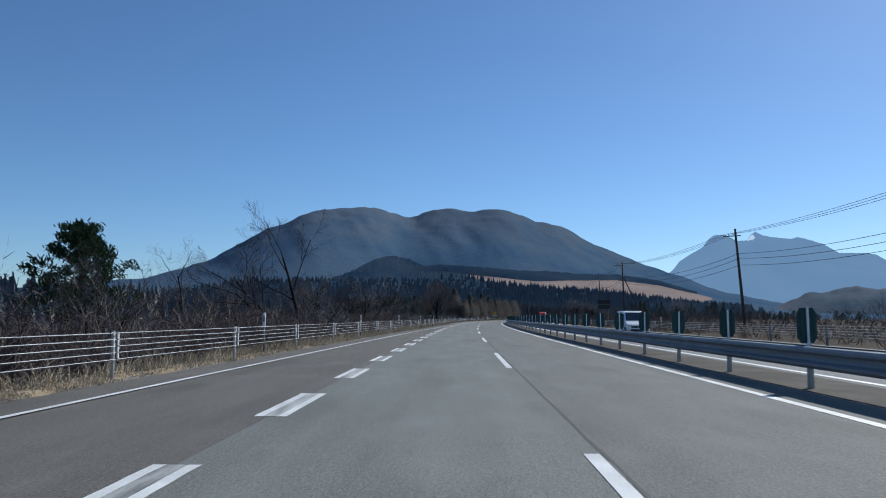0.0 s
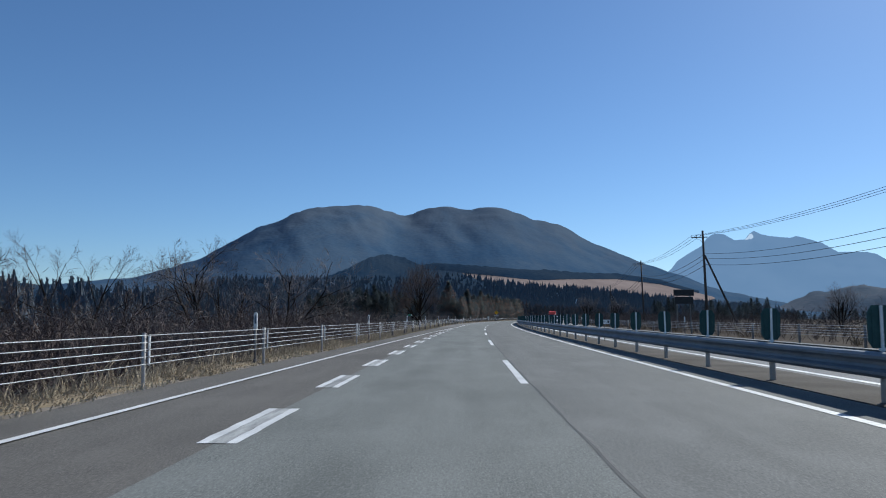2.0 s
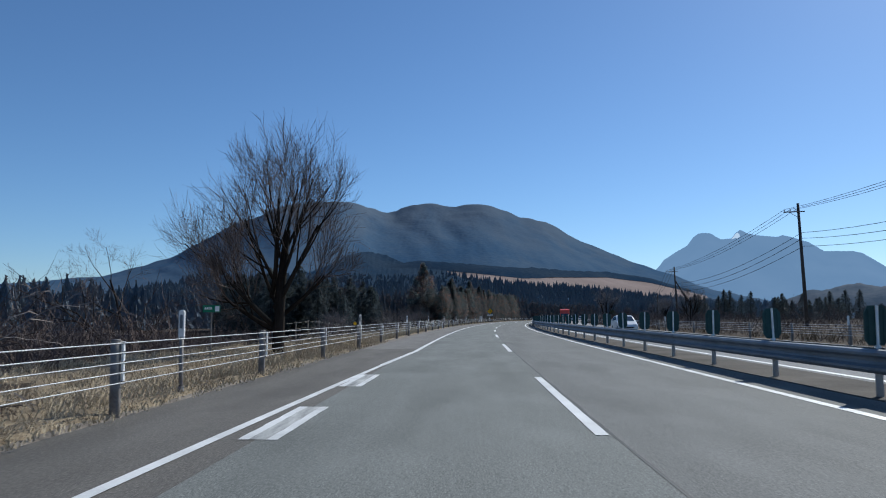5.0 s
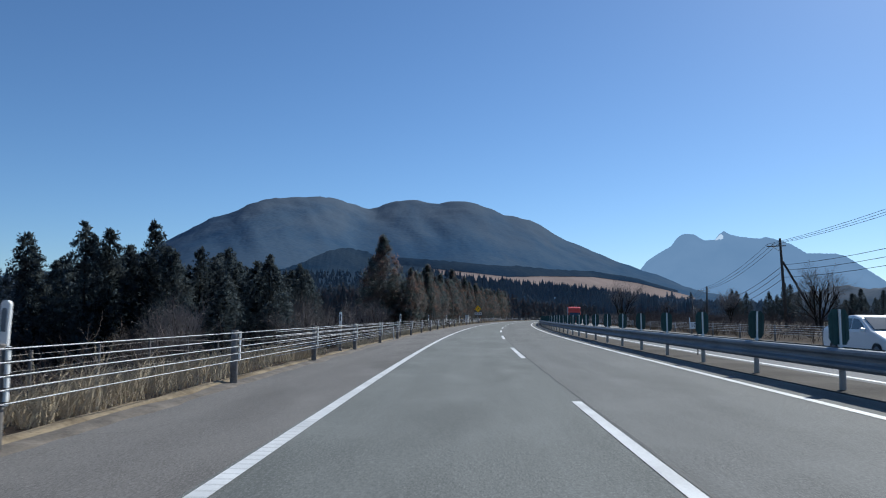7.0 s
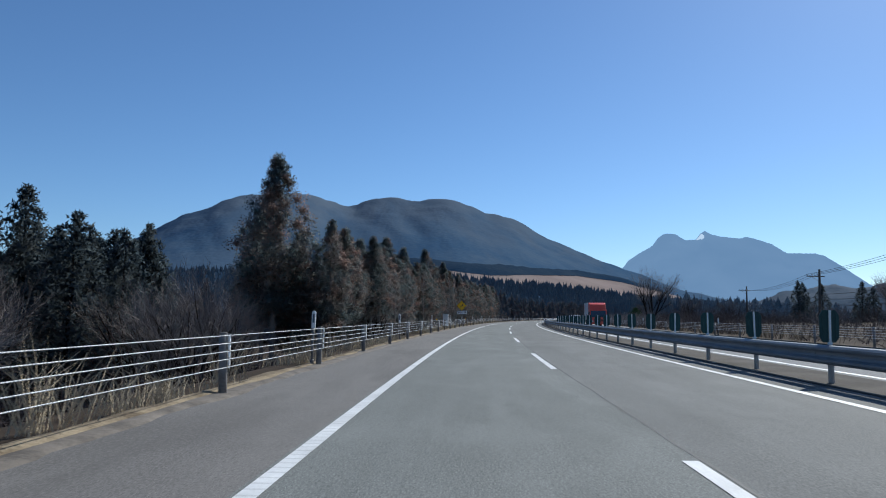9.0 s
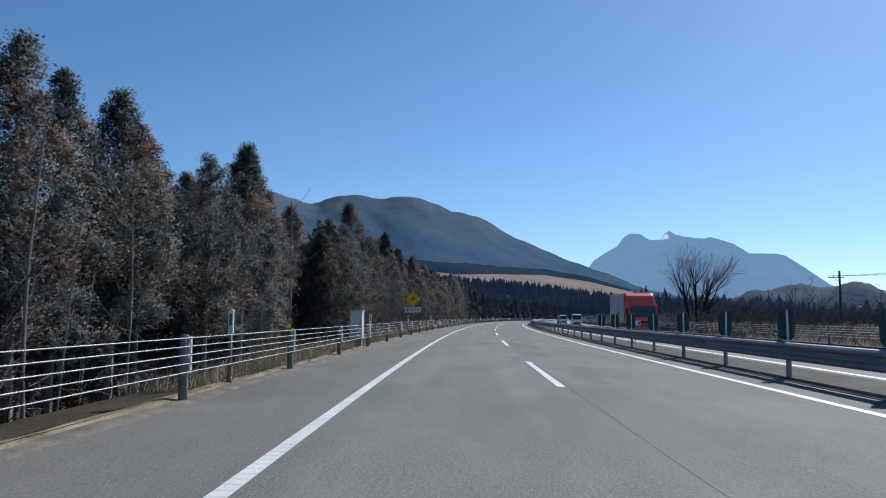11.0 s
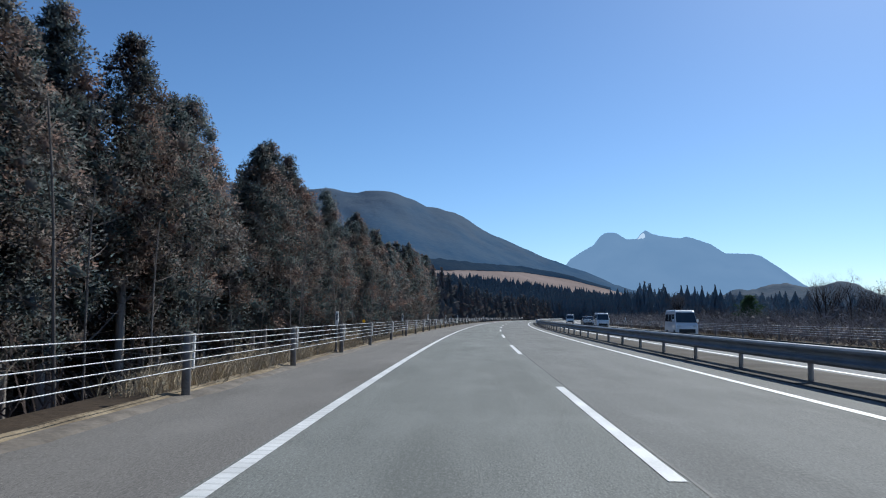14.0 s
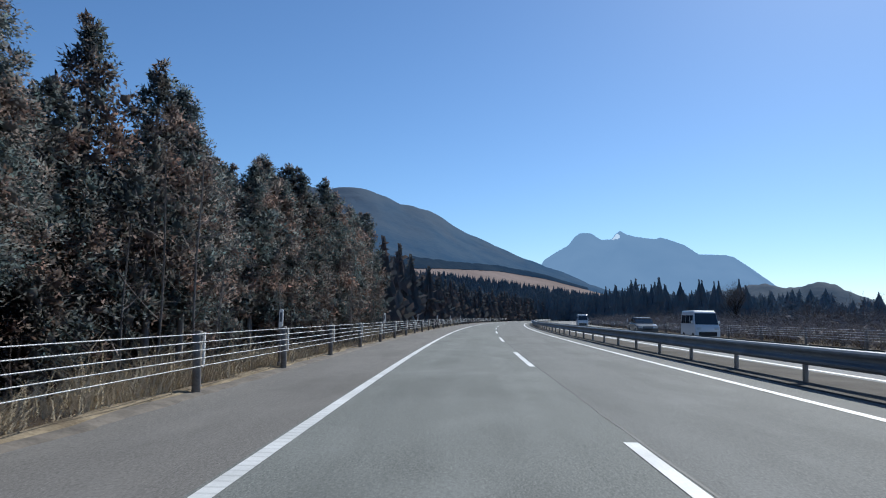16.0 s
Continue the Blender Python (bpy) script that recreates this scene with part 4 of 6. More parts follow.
def branch(r, wood, twigs, start, d, length, radius, level, cfg):
    steps = 5 if level == 0 else 4 if level < 3 else 3
    pts = grow(r, start, d, length, radius, cfg["bend"] * (1 + 0.35 * level), cfg["up"], steps)
    thin = radius < cfg["thin"]
    if level >= cfg.get("strips", 2) and thin:
        twigs.strip(pts[::2] + ([pts[-1]] if steps % 2 else []) if level >= 3 else pts, radius)
    else:
        (twigs if thin else wood).tube(pts, radius, radius * (0.45 if level < cfg["levels"] else 0.3), 3 if thin else 6 if level else 9)
    if level >= cfg["levels"]:
        return
    kids = cfg["kids"][level]
    for i in range(kids):
        u = cfg["first"][level] + (1 - cfg["first"][level]) * (i + r.uniform(0.2, 0.9)) / kids
        x = u * steps
        j = min(int(x), steps - 1)
        p = pts[j].lerp(pts[j + 1], x - j)
        axis_d = (pts[j + 1] - pts[j]).normalized()
        side = axis_d.cross(rnd_dir(r)).normalized()
        ang = radians(r.uniform(*cfg["angle"]))
        nd = axis_d * math.cos(ang) + side * math.sin(ang)
        branch(r, wood, twigs, p, nd, length * r.uniform(*cfg["ratio"]) * (1.1 - 0.45 * u), max(0.006, radius * (1 - 0.55 * u) * r.uniform(*cfg.get("slim", (0.5, 0.72)))), level + 1, cfg)


def bare_tree(name, seed, cfg, label, category="tree", group="", trunks=((0, 0, 1),), height=3.0, radius=0.2, twig=None):
    r = random.Random(seed)
    e = thing(name, label, category, group)
    wood, twigs = Soup(), Soup()
    for i, d in enumerate(trunks):
        st = Vector((0.15 * math.cos(i * 2.4), 0.15 * math.sin(i * 2.4), -0.3)) if len(trunks) > 1 else Vector((0, 0, -0.3))
        k = d[3] if len(d) > 3 else 1.0
        st.z += d[4] if len(d) > 4 else 0.0
        branch(r, wood, twigs, st, Vector(d[:3]), height * k * r.uniform(0.9, 1.08), radius * (k if len(d) < 5 else d[5]), 0, cfg)
    if wood.v:
        wood.make("trunk", BARK if name != "sapling" else BARK_PALE, e, "", True)
    twigs.make("crown", twig or TWIG, e, "bare leafless twigs")
    return e


VASE = dict(bend=0.07, up=0.07, thin=0.03, levels=4, kids=(6, 6, 6, 4), first=(0.35, 0.25, 0.15, 0.1), angle=(18, 46), ratio=(0.62, 0.95), slim=(0.4, 0.58))
THIN = dict(bend=0.1, up=0.08, thin=0.022, levels=4, kids=(7, 6, 5, 4), first=(0.22, 0.2, 0.15, 0.1), angle=(20, 46), ratio=(0.6, 0.86))
WIDE = dict(bend=0.16, up=0.05, thin=0.02, levels=4, kids=(5, 5, 5, 5), first=(0.35, 0.3, 0.2, 0.15), angle=(25, 60), ratio=(0.55, 0.8))
SHRUB = dict(bend=0.2, up=0.03, thin=0.06, strips=0, levels=3, kids=(5, 4, 2), first=(0.2, 0.15, 0.1), angle=(18, 58), ratio=(0.42, 0.7))


def plant_at(ob, s, X, turn=0.0, size=1.0, z=None, tall=None):
    m = rm(s, X, ground_z(s, X) if z is None else z, turn) @ Matrix.Diagonal((size, size, size * (tall or 1.0), 1))
    ob.matrix_world = m
    return ob


def copy_at(ob, s, X, turn=0.0, size=1.0, z=None, tall=None):
    c = copy_thing(ob, Matrix.Identity(4))
    return plant_at(c, s, X, turn, size, z, tall)


big = bare_tree("roadside_tree", 5, VASE, "large bare vase-shaped tree standing in dry grass", height=4.6, radius=0.3, trunks=((0.04, 0, 1), (-0.85, 0.15, 0.6, 0.7, 1.3, 0.36), (0.75, -0.2, 0.75, 0.75, 1.9, 0.4), (-0.35, 0.5, 0.9, 0.85, 2.0, 0.42), (0.25, -0.5, 0.95, 0.8, 2.3, 0.4), (-0.95, -0.3, 0.35, 0.62, 1.1, 0.34), (0.85, 0.35, 0.5, 0.6, 1.5, 0.32), (-0.6, -0.75, 0.5, 0.62, 1.3, 0.32)), twig=TWIG)
plant_at(big, 136.4, -8.3, 0, 0.78, None, 1.28)
FAN = dict(bend=0.13, up=0.035, thin=0.018, levels=4, kids=(4, 5, 5, 5), first=(0.45, 0.3, 0.25, 0.15), angle=(22, 52), ratio=(0.5, 0.78), slim=(0.5, 0.68))
tree_a = bare_tree("roadside_tree", 14, FAN, "bare tree with stems fanning out above roadside brush", trunks=((-0.2, 0.0, 1, 1.0), (-0.62, 0.1, 0.9, 1.0), (-0.8, -0.2, 0.72, 0.9), (0.62, 0.1, 0.75, 0.62)), height=5.4, radius=0.1)
plant_at(tree_a, 55.5, -13.2, 0, 1.5)
copy_at(tree_a, 152, -21, 40, 1.0)
copy_at(tree_a, 88, -24, 200, 0.95)
copy_at(tree_a, 409, 43, 30, 0.95)
copy_at(tree_a, 470, 66, 160, 1.15)
tree_b = bare_tree("roadside_tree", 12, WIDE, "bare branching tree above the brush", trunks=((0.1, 0, 1), (-0.35, 0.2, 0.9), (0.4, -0.2, 0.9)), height=4.6, radius=0.1, twig=TWIG_GREY)
plant_at(tree_b, 104.0, -16.5, 30, 1.25)
for s, X, t, k in ((77, -31, 80, 1.45), (98, -21, 170, 1.3), (112, -24, 250, 1.2), (30, -16, 310, 0.8), (92, -28, 20, 1.1)):
    copy_at(tree_b if t % 20 else tree_a, s, X, t, k)
tree_c = bare_tree("roadside_tree", 21, THIN, "bare upright tree beyond the opposite carriageway", trunks=((0.05, 0, 1), (-0.3, 0, 1), (0.3, 0.1, 1)), height=4.4, radius=0.13, twig=TWIG_GREY)
plant_at(tree_c, 338.8, 24.3, 0, 1.35, None, 1.12)
for s, X, t, k in ((102.5, 27, 40, 0.5), (223, 27.7, 40, 0.85), (262, 31, 110, 0.7), (420, 44, 10, 1.0), (436, 58, 200, 1.0), (470, 34, 90, 0.9), (228, -13, 150, 0.95), (234, -17, 250, 1.0), (215, -15, 20, 0.85), (256, -11, 70, 0.8), (206, -15, 90, 0.8), (221, -17.5, 200, 1.0), (225, -21, 330, 1.1), (238, -15, 280, 0.9), (198, -19, 120, 0.9), (190, -16, 240, 0.7)):
    copy_at(tree_c, s, X, t, k)

# brush
rb = random.Random(4)
shrubs = []
for i in range(7):
    n = rb.randint(6, 8)
    tr = tuple((rb.uniform(-1.0, 1.0), rb.uniform(-1.0, 1.0), rb.uniform(0.5, 1.1)) for _ in range(n))
    shrubs.append(bare_tree("shrub", 40 + i, SHRUB, "leafless brown shrub in a roadside thicket", "shrub", "roadside thicket", tr, 1.6, 0.016, TWIG_GREY if i % 3 == 0 else TWIG))
placed = 0


def scatter_shrubs(n, s0, s1, x0, x1, k0, k1):
    global placed
    for _ in range(n):
        s, X, t, k = rb.uniform(s0, s1), rb.uniform(x0, x1), rb.uniform(0, 360), rb.uniform(k0, k1)
        if X < 0:
            X += left_edge(s) + 6.05
        if 120 < s < 150 and X > -14 and X < 0:
            continue
        o = shrubs[placed % 7]
        (plant_at if placed < 7 else copy_at)(o, s, X, t, k, tall=rb.uniform(0.85, 1.15))
        placed += 1


scatter_shrubs(85, 4, 128, -15, -8.6, 1.0, 1.9)
scatter_shrubs(75, 0, 132, -28, -14, 1.5, 2.6)
scatter_shrubs(26, 122, 165, -30, -16, 0.9, 1.7)
scatter_shrubs(26, 150, 235, -16, -9.5, 0.6, 1.5)
scatter_shrubs(26, 172, 240, -30, -13, 1.5, 2.6)
scatter_shrubs(44, 60, 330, 20, 36, 0.9, 1.7)
scatter_shrubs(46, 300, 520, 22, 60, 1.3, 2.5)


def undergrowth(name, spots, mat, label, seed, width=0.014):
    r = random.Random(seed)
    sp = Soup()
    for p, h in spots:
        d = Vector((r.gauss(0, 0.6), r.gauss(0, 0.6), 1)).normalized()
        pts = grow(r, p, d, h, 0.01, 0.34, 0.0, 3)
        sp.strip(pts, width)
        for _ in range(2 if width > 0.025 else 0):
            c = pts[0].lerp(pts[-1], r.uniform(0.15, 0.9)) + rnd_dir(r) * 0.2
            u = rnd_dir(r)
            sp.quad(c, u * r.uniform(0.1, 0.3), u.orthogonal().normalized() * r.uniform(0.03, 0.09))
        for _ in range(3):
            j = r.randint(0, 2)
            sp.strip(grow(r, pts[j].lerp(pts[j + 1], 0.6), (d + rnd_dir(r)).normalized(), h * r.uniform(0.25, 0.5), 0.01, 0.2, 0.0, 1), width * 0.6)
    return tagged(sp.make(name, mat), label, "undergrowth", kind="stuff")


def brush_spots(n, s0, s1, x0, x1, h0, h1):
    out = []
    for _ in range(n):
        s, X = rb.uniform(s0, s1), rb.uniform(x0, x1)
        if X < 0:
            X += left_edge(s) + 6.05
            if 121 < s < 152 and X > -13:
                continue
        out.append((rp(s, X, ground_z(s, X) - 0.05), rb.uniform(h0, h1)))
    return out


undergrowth("undergrowth", brush_spots(9000, 0, 135, -13, -7.9, 0.4, 1.5) + brush_spots(1800, 150, 250, -16, -8.5, 0.5, 1.8), TWIG, "dense brown tangle of leafless undergrowth", 61)
undergrowth("undergrowth", brush_spots(11000, -5, 140, -30, -10.5, 1.2, 3.1) + brush_spots(8500, 140, 250, -60, -14, 1.0, 3.0), TWIG, "tall brown thicket below the road", 63, 0.02)
undergrowth("undergrowth", brush_spots(9500, 20, 330, 18.4, 34, 0.5, 1.6) + brush_spots(9500, 300, 560, 19, 60, 0.9, 2.6), TWIG, "brown thicket beyond the opposite fence", 62, 0.022)
undergrowth("undergrowth", brush_spots(5200, 335, 540, 18.6, 25, 1.0, 2.4), TWIG_GREY, "grey-brown brush crowding the opposite fence", 65, 0.03)
undergrowth("undergrowth", brush_spots(4200, 243, 440, -14.5, -8.2, 0.5, 1.9), TWIG, "brown undergrowth at the foot of the cedars", 64, 0.02)


# pine
def pine_tree():
    """Upswept limbs, each ending in flat pads of needle tufts."""
    r = random.Random(9)
    e = thing("pine_tree", "young green pine with tufted branches above brush", "tree", "pines")
    wood, leaf = Soup(), Soup()
    wood.tube([Vector((0, 0, -0.3)), Vector((0.1, 0, 2.5)), Vector((0, 0.1, 4.8)), Vector((0.1, 0, 6.5))], 0.17, 0.03, 8)
    for i in range(50):
        u = i / 50
        z = 0.9 + 5.4 * u
        L = (3.1 * (1 - u) ** 0.8 + 0.45) * r.uniform(0.65, 1.2)
        a = i * 2.4 + r.uniform(-0.3, 0.3)
        d = Vector((math.cos(a), math.sin(a), 0.2 + 0.5 * u))
        pts = grow(r, Vector((0, 0, z)), d, L, 0.03, 0.14, 0.07, 4)
        wood.tube(pts, 0.045 * (1 - u) + 0.015, 0.008, 4)
        ends = [(pts[4], 0.34), (pts[3].lerp(pts[4], 0.3), 0.32)] + [(pts[j].lerp(pts[j + 1], r.random()) + Vector((r.uniform(-0.5, 0.5), r.uniform(-0.5, 0.5), r.uniform(0.0, 0.3))) * (0.4 + 0.2 * L), 0.28) for j in (1, 2, 2, 3, 3)]
        for c0, size in ends:
            for _ in range(20):
                c = c0 + Vector((r.gauss(0, size * 0.6), r.gauss(0, size * 0.6), r.gauss(0, size * 0.3)))
                dd = (rnd_dir(r) + Vector((0, 0, 0.7))).normalized()
                leaf.quad(c, dd * r.uniform(0.08, 0.17), dd.orthogonal().normalized() * 0.04)
    wood.make("trunk", BARK, e, "", True)
    leaf.make("crown", PINE, e, "green needle tufts")
    return e


pine = pine_tree()
plant_at(pine, 38.5, -21.4, 0, 0.98, z=-0.4)
copy_at(pine, 400.0, 28.0, 130, 0.56, None, 0.95)


# cedars
_b = bmesh.new()
bmesh.ops.create_icosphere(_b, subdivisions=1, radius=1.0)
BALL_V = [v.co.copy() for v in _b.verts]
BALL_F = [tuple(v.index for v in f.verts) for f in _b.faces]
_b.free()


def cedar(seed, h, radius, low, mat, name, label, group, clumps, leaves, bark=BARK_PALE, spray=1.0, taper=1.9):
    """Straight trunk, ragged clumps of foliage on drooping limbs, small sprays round each clump."""
    r = random.Random(seed)
    e = thing(name, label, "tree", group)
    wood, leaf = Soup(), Soup()
    lean = Vector((r.uniform(-0.2, 0.2), r.uniform(-0.2, 0.2), 0))
    wood.tube([Vector((0, 0, -0.6)), Vector((0, 0, 0.3 * h)) + lean * 0.3, Vector((0, 0, 0.65 * h)) + lean * 0.7, Vector((0, 0, h * 0.97)) + lean], 0.013 * h + 0.03, 0.02, 7)
    for i in range(24):
        z = h * r.uniform(0.06, low + 0.25)
        a = r.uniform(0, math.tau)
        wood.tube(grow(r, Vector((0, 0, z)), Vector((math.cos(a), math.sin(a), r.uniform(-0.3, 0.3))), radius * r.uniform(0.4, 0.95), 0.02, 0.18, -0.02, 3), 0.02, 0.006, 3)
    for i in range(clumps):
        u = (i + r.random()) / clumps
        u = 1 - (1 - u) ** 0.8
        z = h * (low + (1 - low) * u)
        a = i * 2.4 + r.uniform(-0.7, 0.7)
        prof = min(1.0, (1 - u) * taper + 0.05) ** 0.85 * (0.62 + 0.38 * min(1, u * 5 + 0.1))
        inner = i % 4 == 0
        rad = radius * prof * (r.uniform(0.0, 0.3) if inner else r.uniform(0.5, 0.9))
        out = Vector((math.cos(a), math.sin(a), 0))
        c = out * rad + Vector((0, 0, z - 0.15 * rad)) + lean * (z / h)
        g = radius * r.uniform(0.17, 0.31) * (0.45 + 0.55 * prof) * (1.3 if inner else 1.0)
        turn = Matrix.Rotation(a, 3, "Z") @ Matrix.Rotation(r.uniform(-0.1, 0.6), 3, "Y")
        sx, sy, sz = g * r.uniform(1.0, 1.5), g * r.uniform(0.8, 1.1), g * r.uniform(0.7, 1.15)
        off = Vector((seed * 3.1 + i * 1.7, i * 0.9, 0))
        b = len(leaf.v)
        for v in BALL_V:
            k = 0.24 + 0.25 * noise.noise(v * 1.3 + off)
            leaf.v.append(c + turn @ Vector((v.x * sx * k, v.y * sy * k, v.z * sz * k)))
            leaf.n.append((turn @ v + out * 0.4).normalized())
        leaf.f += [tuple(b + q for q in f) for f in BALL_F]
        for _ in range(leaves):
            v = rnd_dir(r) * r.uniform(0.25, 1.05)
            p = c + turn @ Vector((v.x * sx, v.y * sy, v.z * sz))
            d = ((p - c).normalized() + rnd_dir(r) * 0.8 + Vector((0, 0, 0.2))).normalized()
            w = d.cross(rnd_dir(r)).normalized()
            L = r.uniform(0.11, 0.24) * spray
            b = len(leaf.v)
            leaf.v += [p - w * L * 0.36 - d * L * 0.3, p + w * L * 0.36 - d * L * 0.3, p + d * L]
            face = d.cross(w)
            soft = (p - c).normalized() + out * 0.4
            leaf.n += [(soft.normalized() * 0.85 + (face if face.dot(soft) > 0 else -face) * 0.35).normalized()] * 3
            leaf.f.append((b, b + 1, b + 2))
    wood.make("trunk", bark, e, "straight pale brown trunk", True)
    leaf.make("crown", mat, e, "dense dull green and russet foliage")
    return e


rc = random.Random(17)
LABEL = "tall dark cedar with russet winter foliage at the forest edge"
cedars = [cedar(100 + i, 12.0 + (i % 3) * 0.8, 2.15 + 0.2 * (i % 4), 0.3 + 0.06 * (i % 3), CEDAR, "cedar_tree", LABEL, "cedar forest", (118, 165, 140)[i % 3], 240, spray=0.46, taper=1.8) for i in range(7)]
seconds = [cedar(130 + i, 12.5, 2.3, 0.26 + 0.04 * i, CEDAR, "cedar_tree", LABEL, "cedar forest", 120, 85, spray=0.72, taper=1.8) for i in range(4)]
backs = [cedar(150 + i, 12.4, 2.5, 0.2, CEDAR, "cedar_tree", "cedar standing deeper in the dark wood", "cedar forest", 90, 30, spray=1.2) for i in range(3)]
tally = {}


def next_of(kinds):
    k = kinds[0].name
    n = tally.get(k, 0)
    tally[k] = n + 1
    return kinds[n % len(kinds)], n < len(kinds)


for row in range(4):
    s = 244.0 + row * 1.1
    while s < 430:
        X = -12.3 - row * 2.9 + rc.uniform(-0.8, 0.8) + (1.2 if s < 287 and row < 2 else 0.0)
        if 279.5 < s < (297.5, 303.5, 309.5, 315.0)[row] or (row == 2 and s < 264) or (row == 3 and s < 310):
            s += 1.5
            continue
        base = ground_z(s, X)
        k = rc.uniform(0.86, 1.03) * (0.95 + 0.04 * smooth(318, 332, s) - 0.06 * smooth(348, 362, s) + 0.19 * smooth(390, 408, s)) * (0.77 if s < 287 else 1.0)
        if rc.random() < 0.1:
            k *= 1.02
        o, fresh = next_of(cedars if row == 0 and s < 376 else seconds if row < 2 else backs)
        (plant_at if fresh else copy_at)(o, s, X, rc.uniform(0, 360), k, base, rc.uniform(0.94, 1.08))
        s += rc.uniform(1.9, 2.9)
for s, X, k in ((244.2, -14.6, 1.13), (247.2, -16.2, 0.95), (281.0, -12.4, 0.86), (285.6, -14.3, 1.08), (278.4, -14.5, 0.86), (299.6, -15.6, 1.02), (354.5, -12.6, 1.04), (386.5, -12.8, 1.02), (397.5, -13.0, 1.0)):
    copy_at(cedars[1], s, X, s * 40, k)
dark = [cedar(200 + i, 9.0, 2.2, 0.06, CONIFER, "conifer_tree", "dark evergreen conifer in a dense plantation", "dark conifers", 110, 70, BARK, 0.8) for i in range(5)]
count = 0
for s, X, k in [(rc.uniform(204, 262), rc.uniform(-58, -14), rc.uniform(0.95, 1.2)) for _ in range(250)] + [(rc.uniform(190, 310), rc.uniform(45, 95), rc.uniform(0.2, 0.4)) for _ in range(70)] + [(rc.uniform(300, 345), rc.uniform(46, 85), rc.uniform(0.5, 0.85)) for _ in range(26)]:
    if X < 0 and not (-0.47 * (s - 133) < X < -0.22 * (s - 150) - 3):
        continue
    o = dark[count % 5]
    k *= 0.82 if X > -24 and X < 0 and s < 228 else 1.0
    if X > 0 and s < 300:
        k *= 1.5
    (plant_at if count < 5 else copy_at)(o, s, X, rc.uniform(0, 360), k, None, rc.uniform(0.45, 0.65) if X > 0 and s < 300 else rc.uniform(0.9, 1.15))
    count += 1


def wood_stuff(name, spots, mat, label, seed, sprays, broad=1.0):
    """Many distant trees in one mesh: jagged tiers on a thin stem."""
    r = random.Random(seed)
    sp = Soup()
    for x, y, z, h in spots:
        R = h * r.uniform(0.22, 0.33) * broad
        tiers, seg = (4, 6) if sprays < 30 else (7, 8)
        for q in range(tiers):
            za, zb = z + h * (0.02 + 0.9 * (q / tiers)), z + h * min(1.0, (q + 1.9) / tiers + 0.03)
            ra = R * (1 - q / tiers) ** 0.85
            b = len(sp.v)
            sp.v.append(Vector((x, y, zb)))
            turn = r.uniform(0, 1)
            for j in range(seg * 2):
                a = math.tau * j / (seg * 2) + turn
                k = ra * (r.uniform(0.85, 1.15) if j % 2 else r.uniform(0.45, 0.7))
                sp.v.append(Vector((x + k * math.cos(a), y + k * math.sin(a), za + h * r.uniform(-0.03, 0.04))))
            for j in range(seg * 2):
                sp.f.append((b, b + 1 + j, b + 1 + (j + 1) % (seg * 2)))
        for _ in range(sprays // 2 if sprays >= 30 else 0):
            u = r.random() ** 0.8
            a = r.uniform(0, math.tau)
            rad = R * ((1 - u) ** 0.85 + 0.04) * math.sqrt(r.uniform(0.1, 1.0))
            c = Vector((x + rad * math.cos(a), y + rad * math.sin(a), z + h * (0.06 + 0.94 * u)))
            d = Vector((math.cos(a), math.sin(a), r.uniform(0.1, 0.9))).normalized()
            w = d.cross(rnd_dir(r)).normalized()
            g = h * r.uniform(0.035, 0.085) * (1.25 - 0.9 * u)
            sp.quad(c, d * g, w * g * 0.7)
        sp.quad(Vector((x, y, z + h * 0.96)), Vector((0, 0, h * 0.06)), Vector((h * 0.025, 0, 0)))
    return tagged(sp.make(name, mat), label, "forest", kind="stuff")


saps = [bare_tree("sapling", 70 + i, dict(bend=0.05, up=0.1, thin=0.02, levels=2, kids=(9, 3), first=(0.3, 0.2), angle=(40, 80), ratio=(0.18, 0.32)), "slim pale bare sapling at the forest edge", "tree", "saplings", ((0.03, 0.02, 1),), 5.5, 0.035, TWIG_GREY) for i in range(3)]
for i in range(64):
    s, X = rc.uniform(246, 420), rc.uniform(-10.8, -8.2)
    if 276 < s < 300:
        s += 26
    (plant_at if i < 3 else copy_at)(saps[i % 3], s, X, rc.uniform(0, 360), rc.uniform(0.6, 1.25))
# rest of the cedar wood: rows behind the edge and farther along the road
spots = []
for _ in range(330):
    s, X = rc.uniform(325, 430), rc.uniform(-55, -21)
    p = rp(s, X)
    spots.append((p.x, p.y, ground_z(s, X), rc.uniform(10, 13)))
for _ in range(620):
    s = 425 + 330 * rc.random()
    X = -12.0 - 34 * rc.random() ** 1.4
    p = rp(s, X)
    spots.append((p.x, p.y, ground_z(s, X) if s < 640 else -2, rc.uniform(10, 13.5)))
wood_stuff("cedar_wood", spots, CEDAR_FAR, "dark cedar wood running on along the road", 31, 110)
# wooded rise before the pasture
spots = []
for _ in range(5200):
    az, d = rc.uniform(-22, 21), rc.uniform(720, 1420)
    h = rc.uniform(10, 17)
    limit = float(np.interp(az, [-1.5, 3.8, 8, 14.2, 18, 18.6], [0.0592, 0.0415, 0.036, 0.026, 0.021, 0.024])) if -1.5 < az < 18.6 else 0.046 if az < 0 else 1.0
    if mountain_z(az, d) + h * 0.7 < (limit + 0.007) * d:
        spots.append((d * math.sin(radians(az)), d * math.cos(radians(az)), mountain_z(az, d) - 1, h))
for _ in range(500):
    az, d = rc.uniform(3, 15), rc.uniform(560, 760)
    x, y = d * math.sin(radians(az)), d * math.cos(radians(az))
    s, X = road_of(x, y)
    if abs(X) > 24:
        spots.append((x, y, -0.5, rc.uniform(9, 14)))
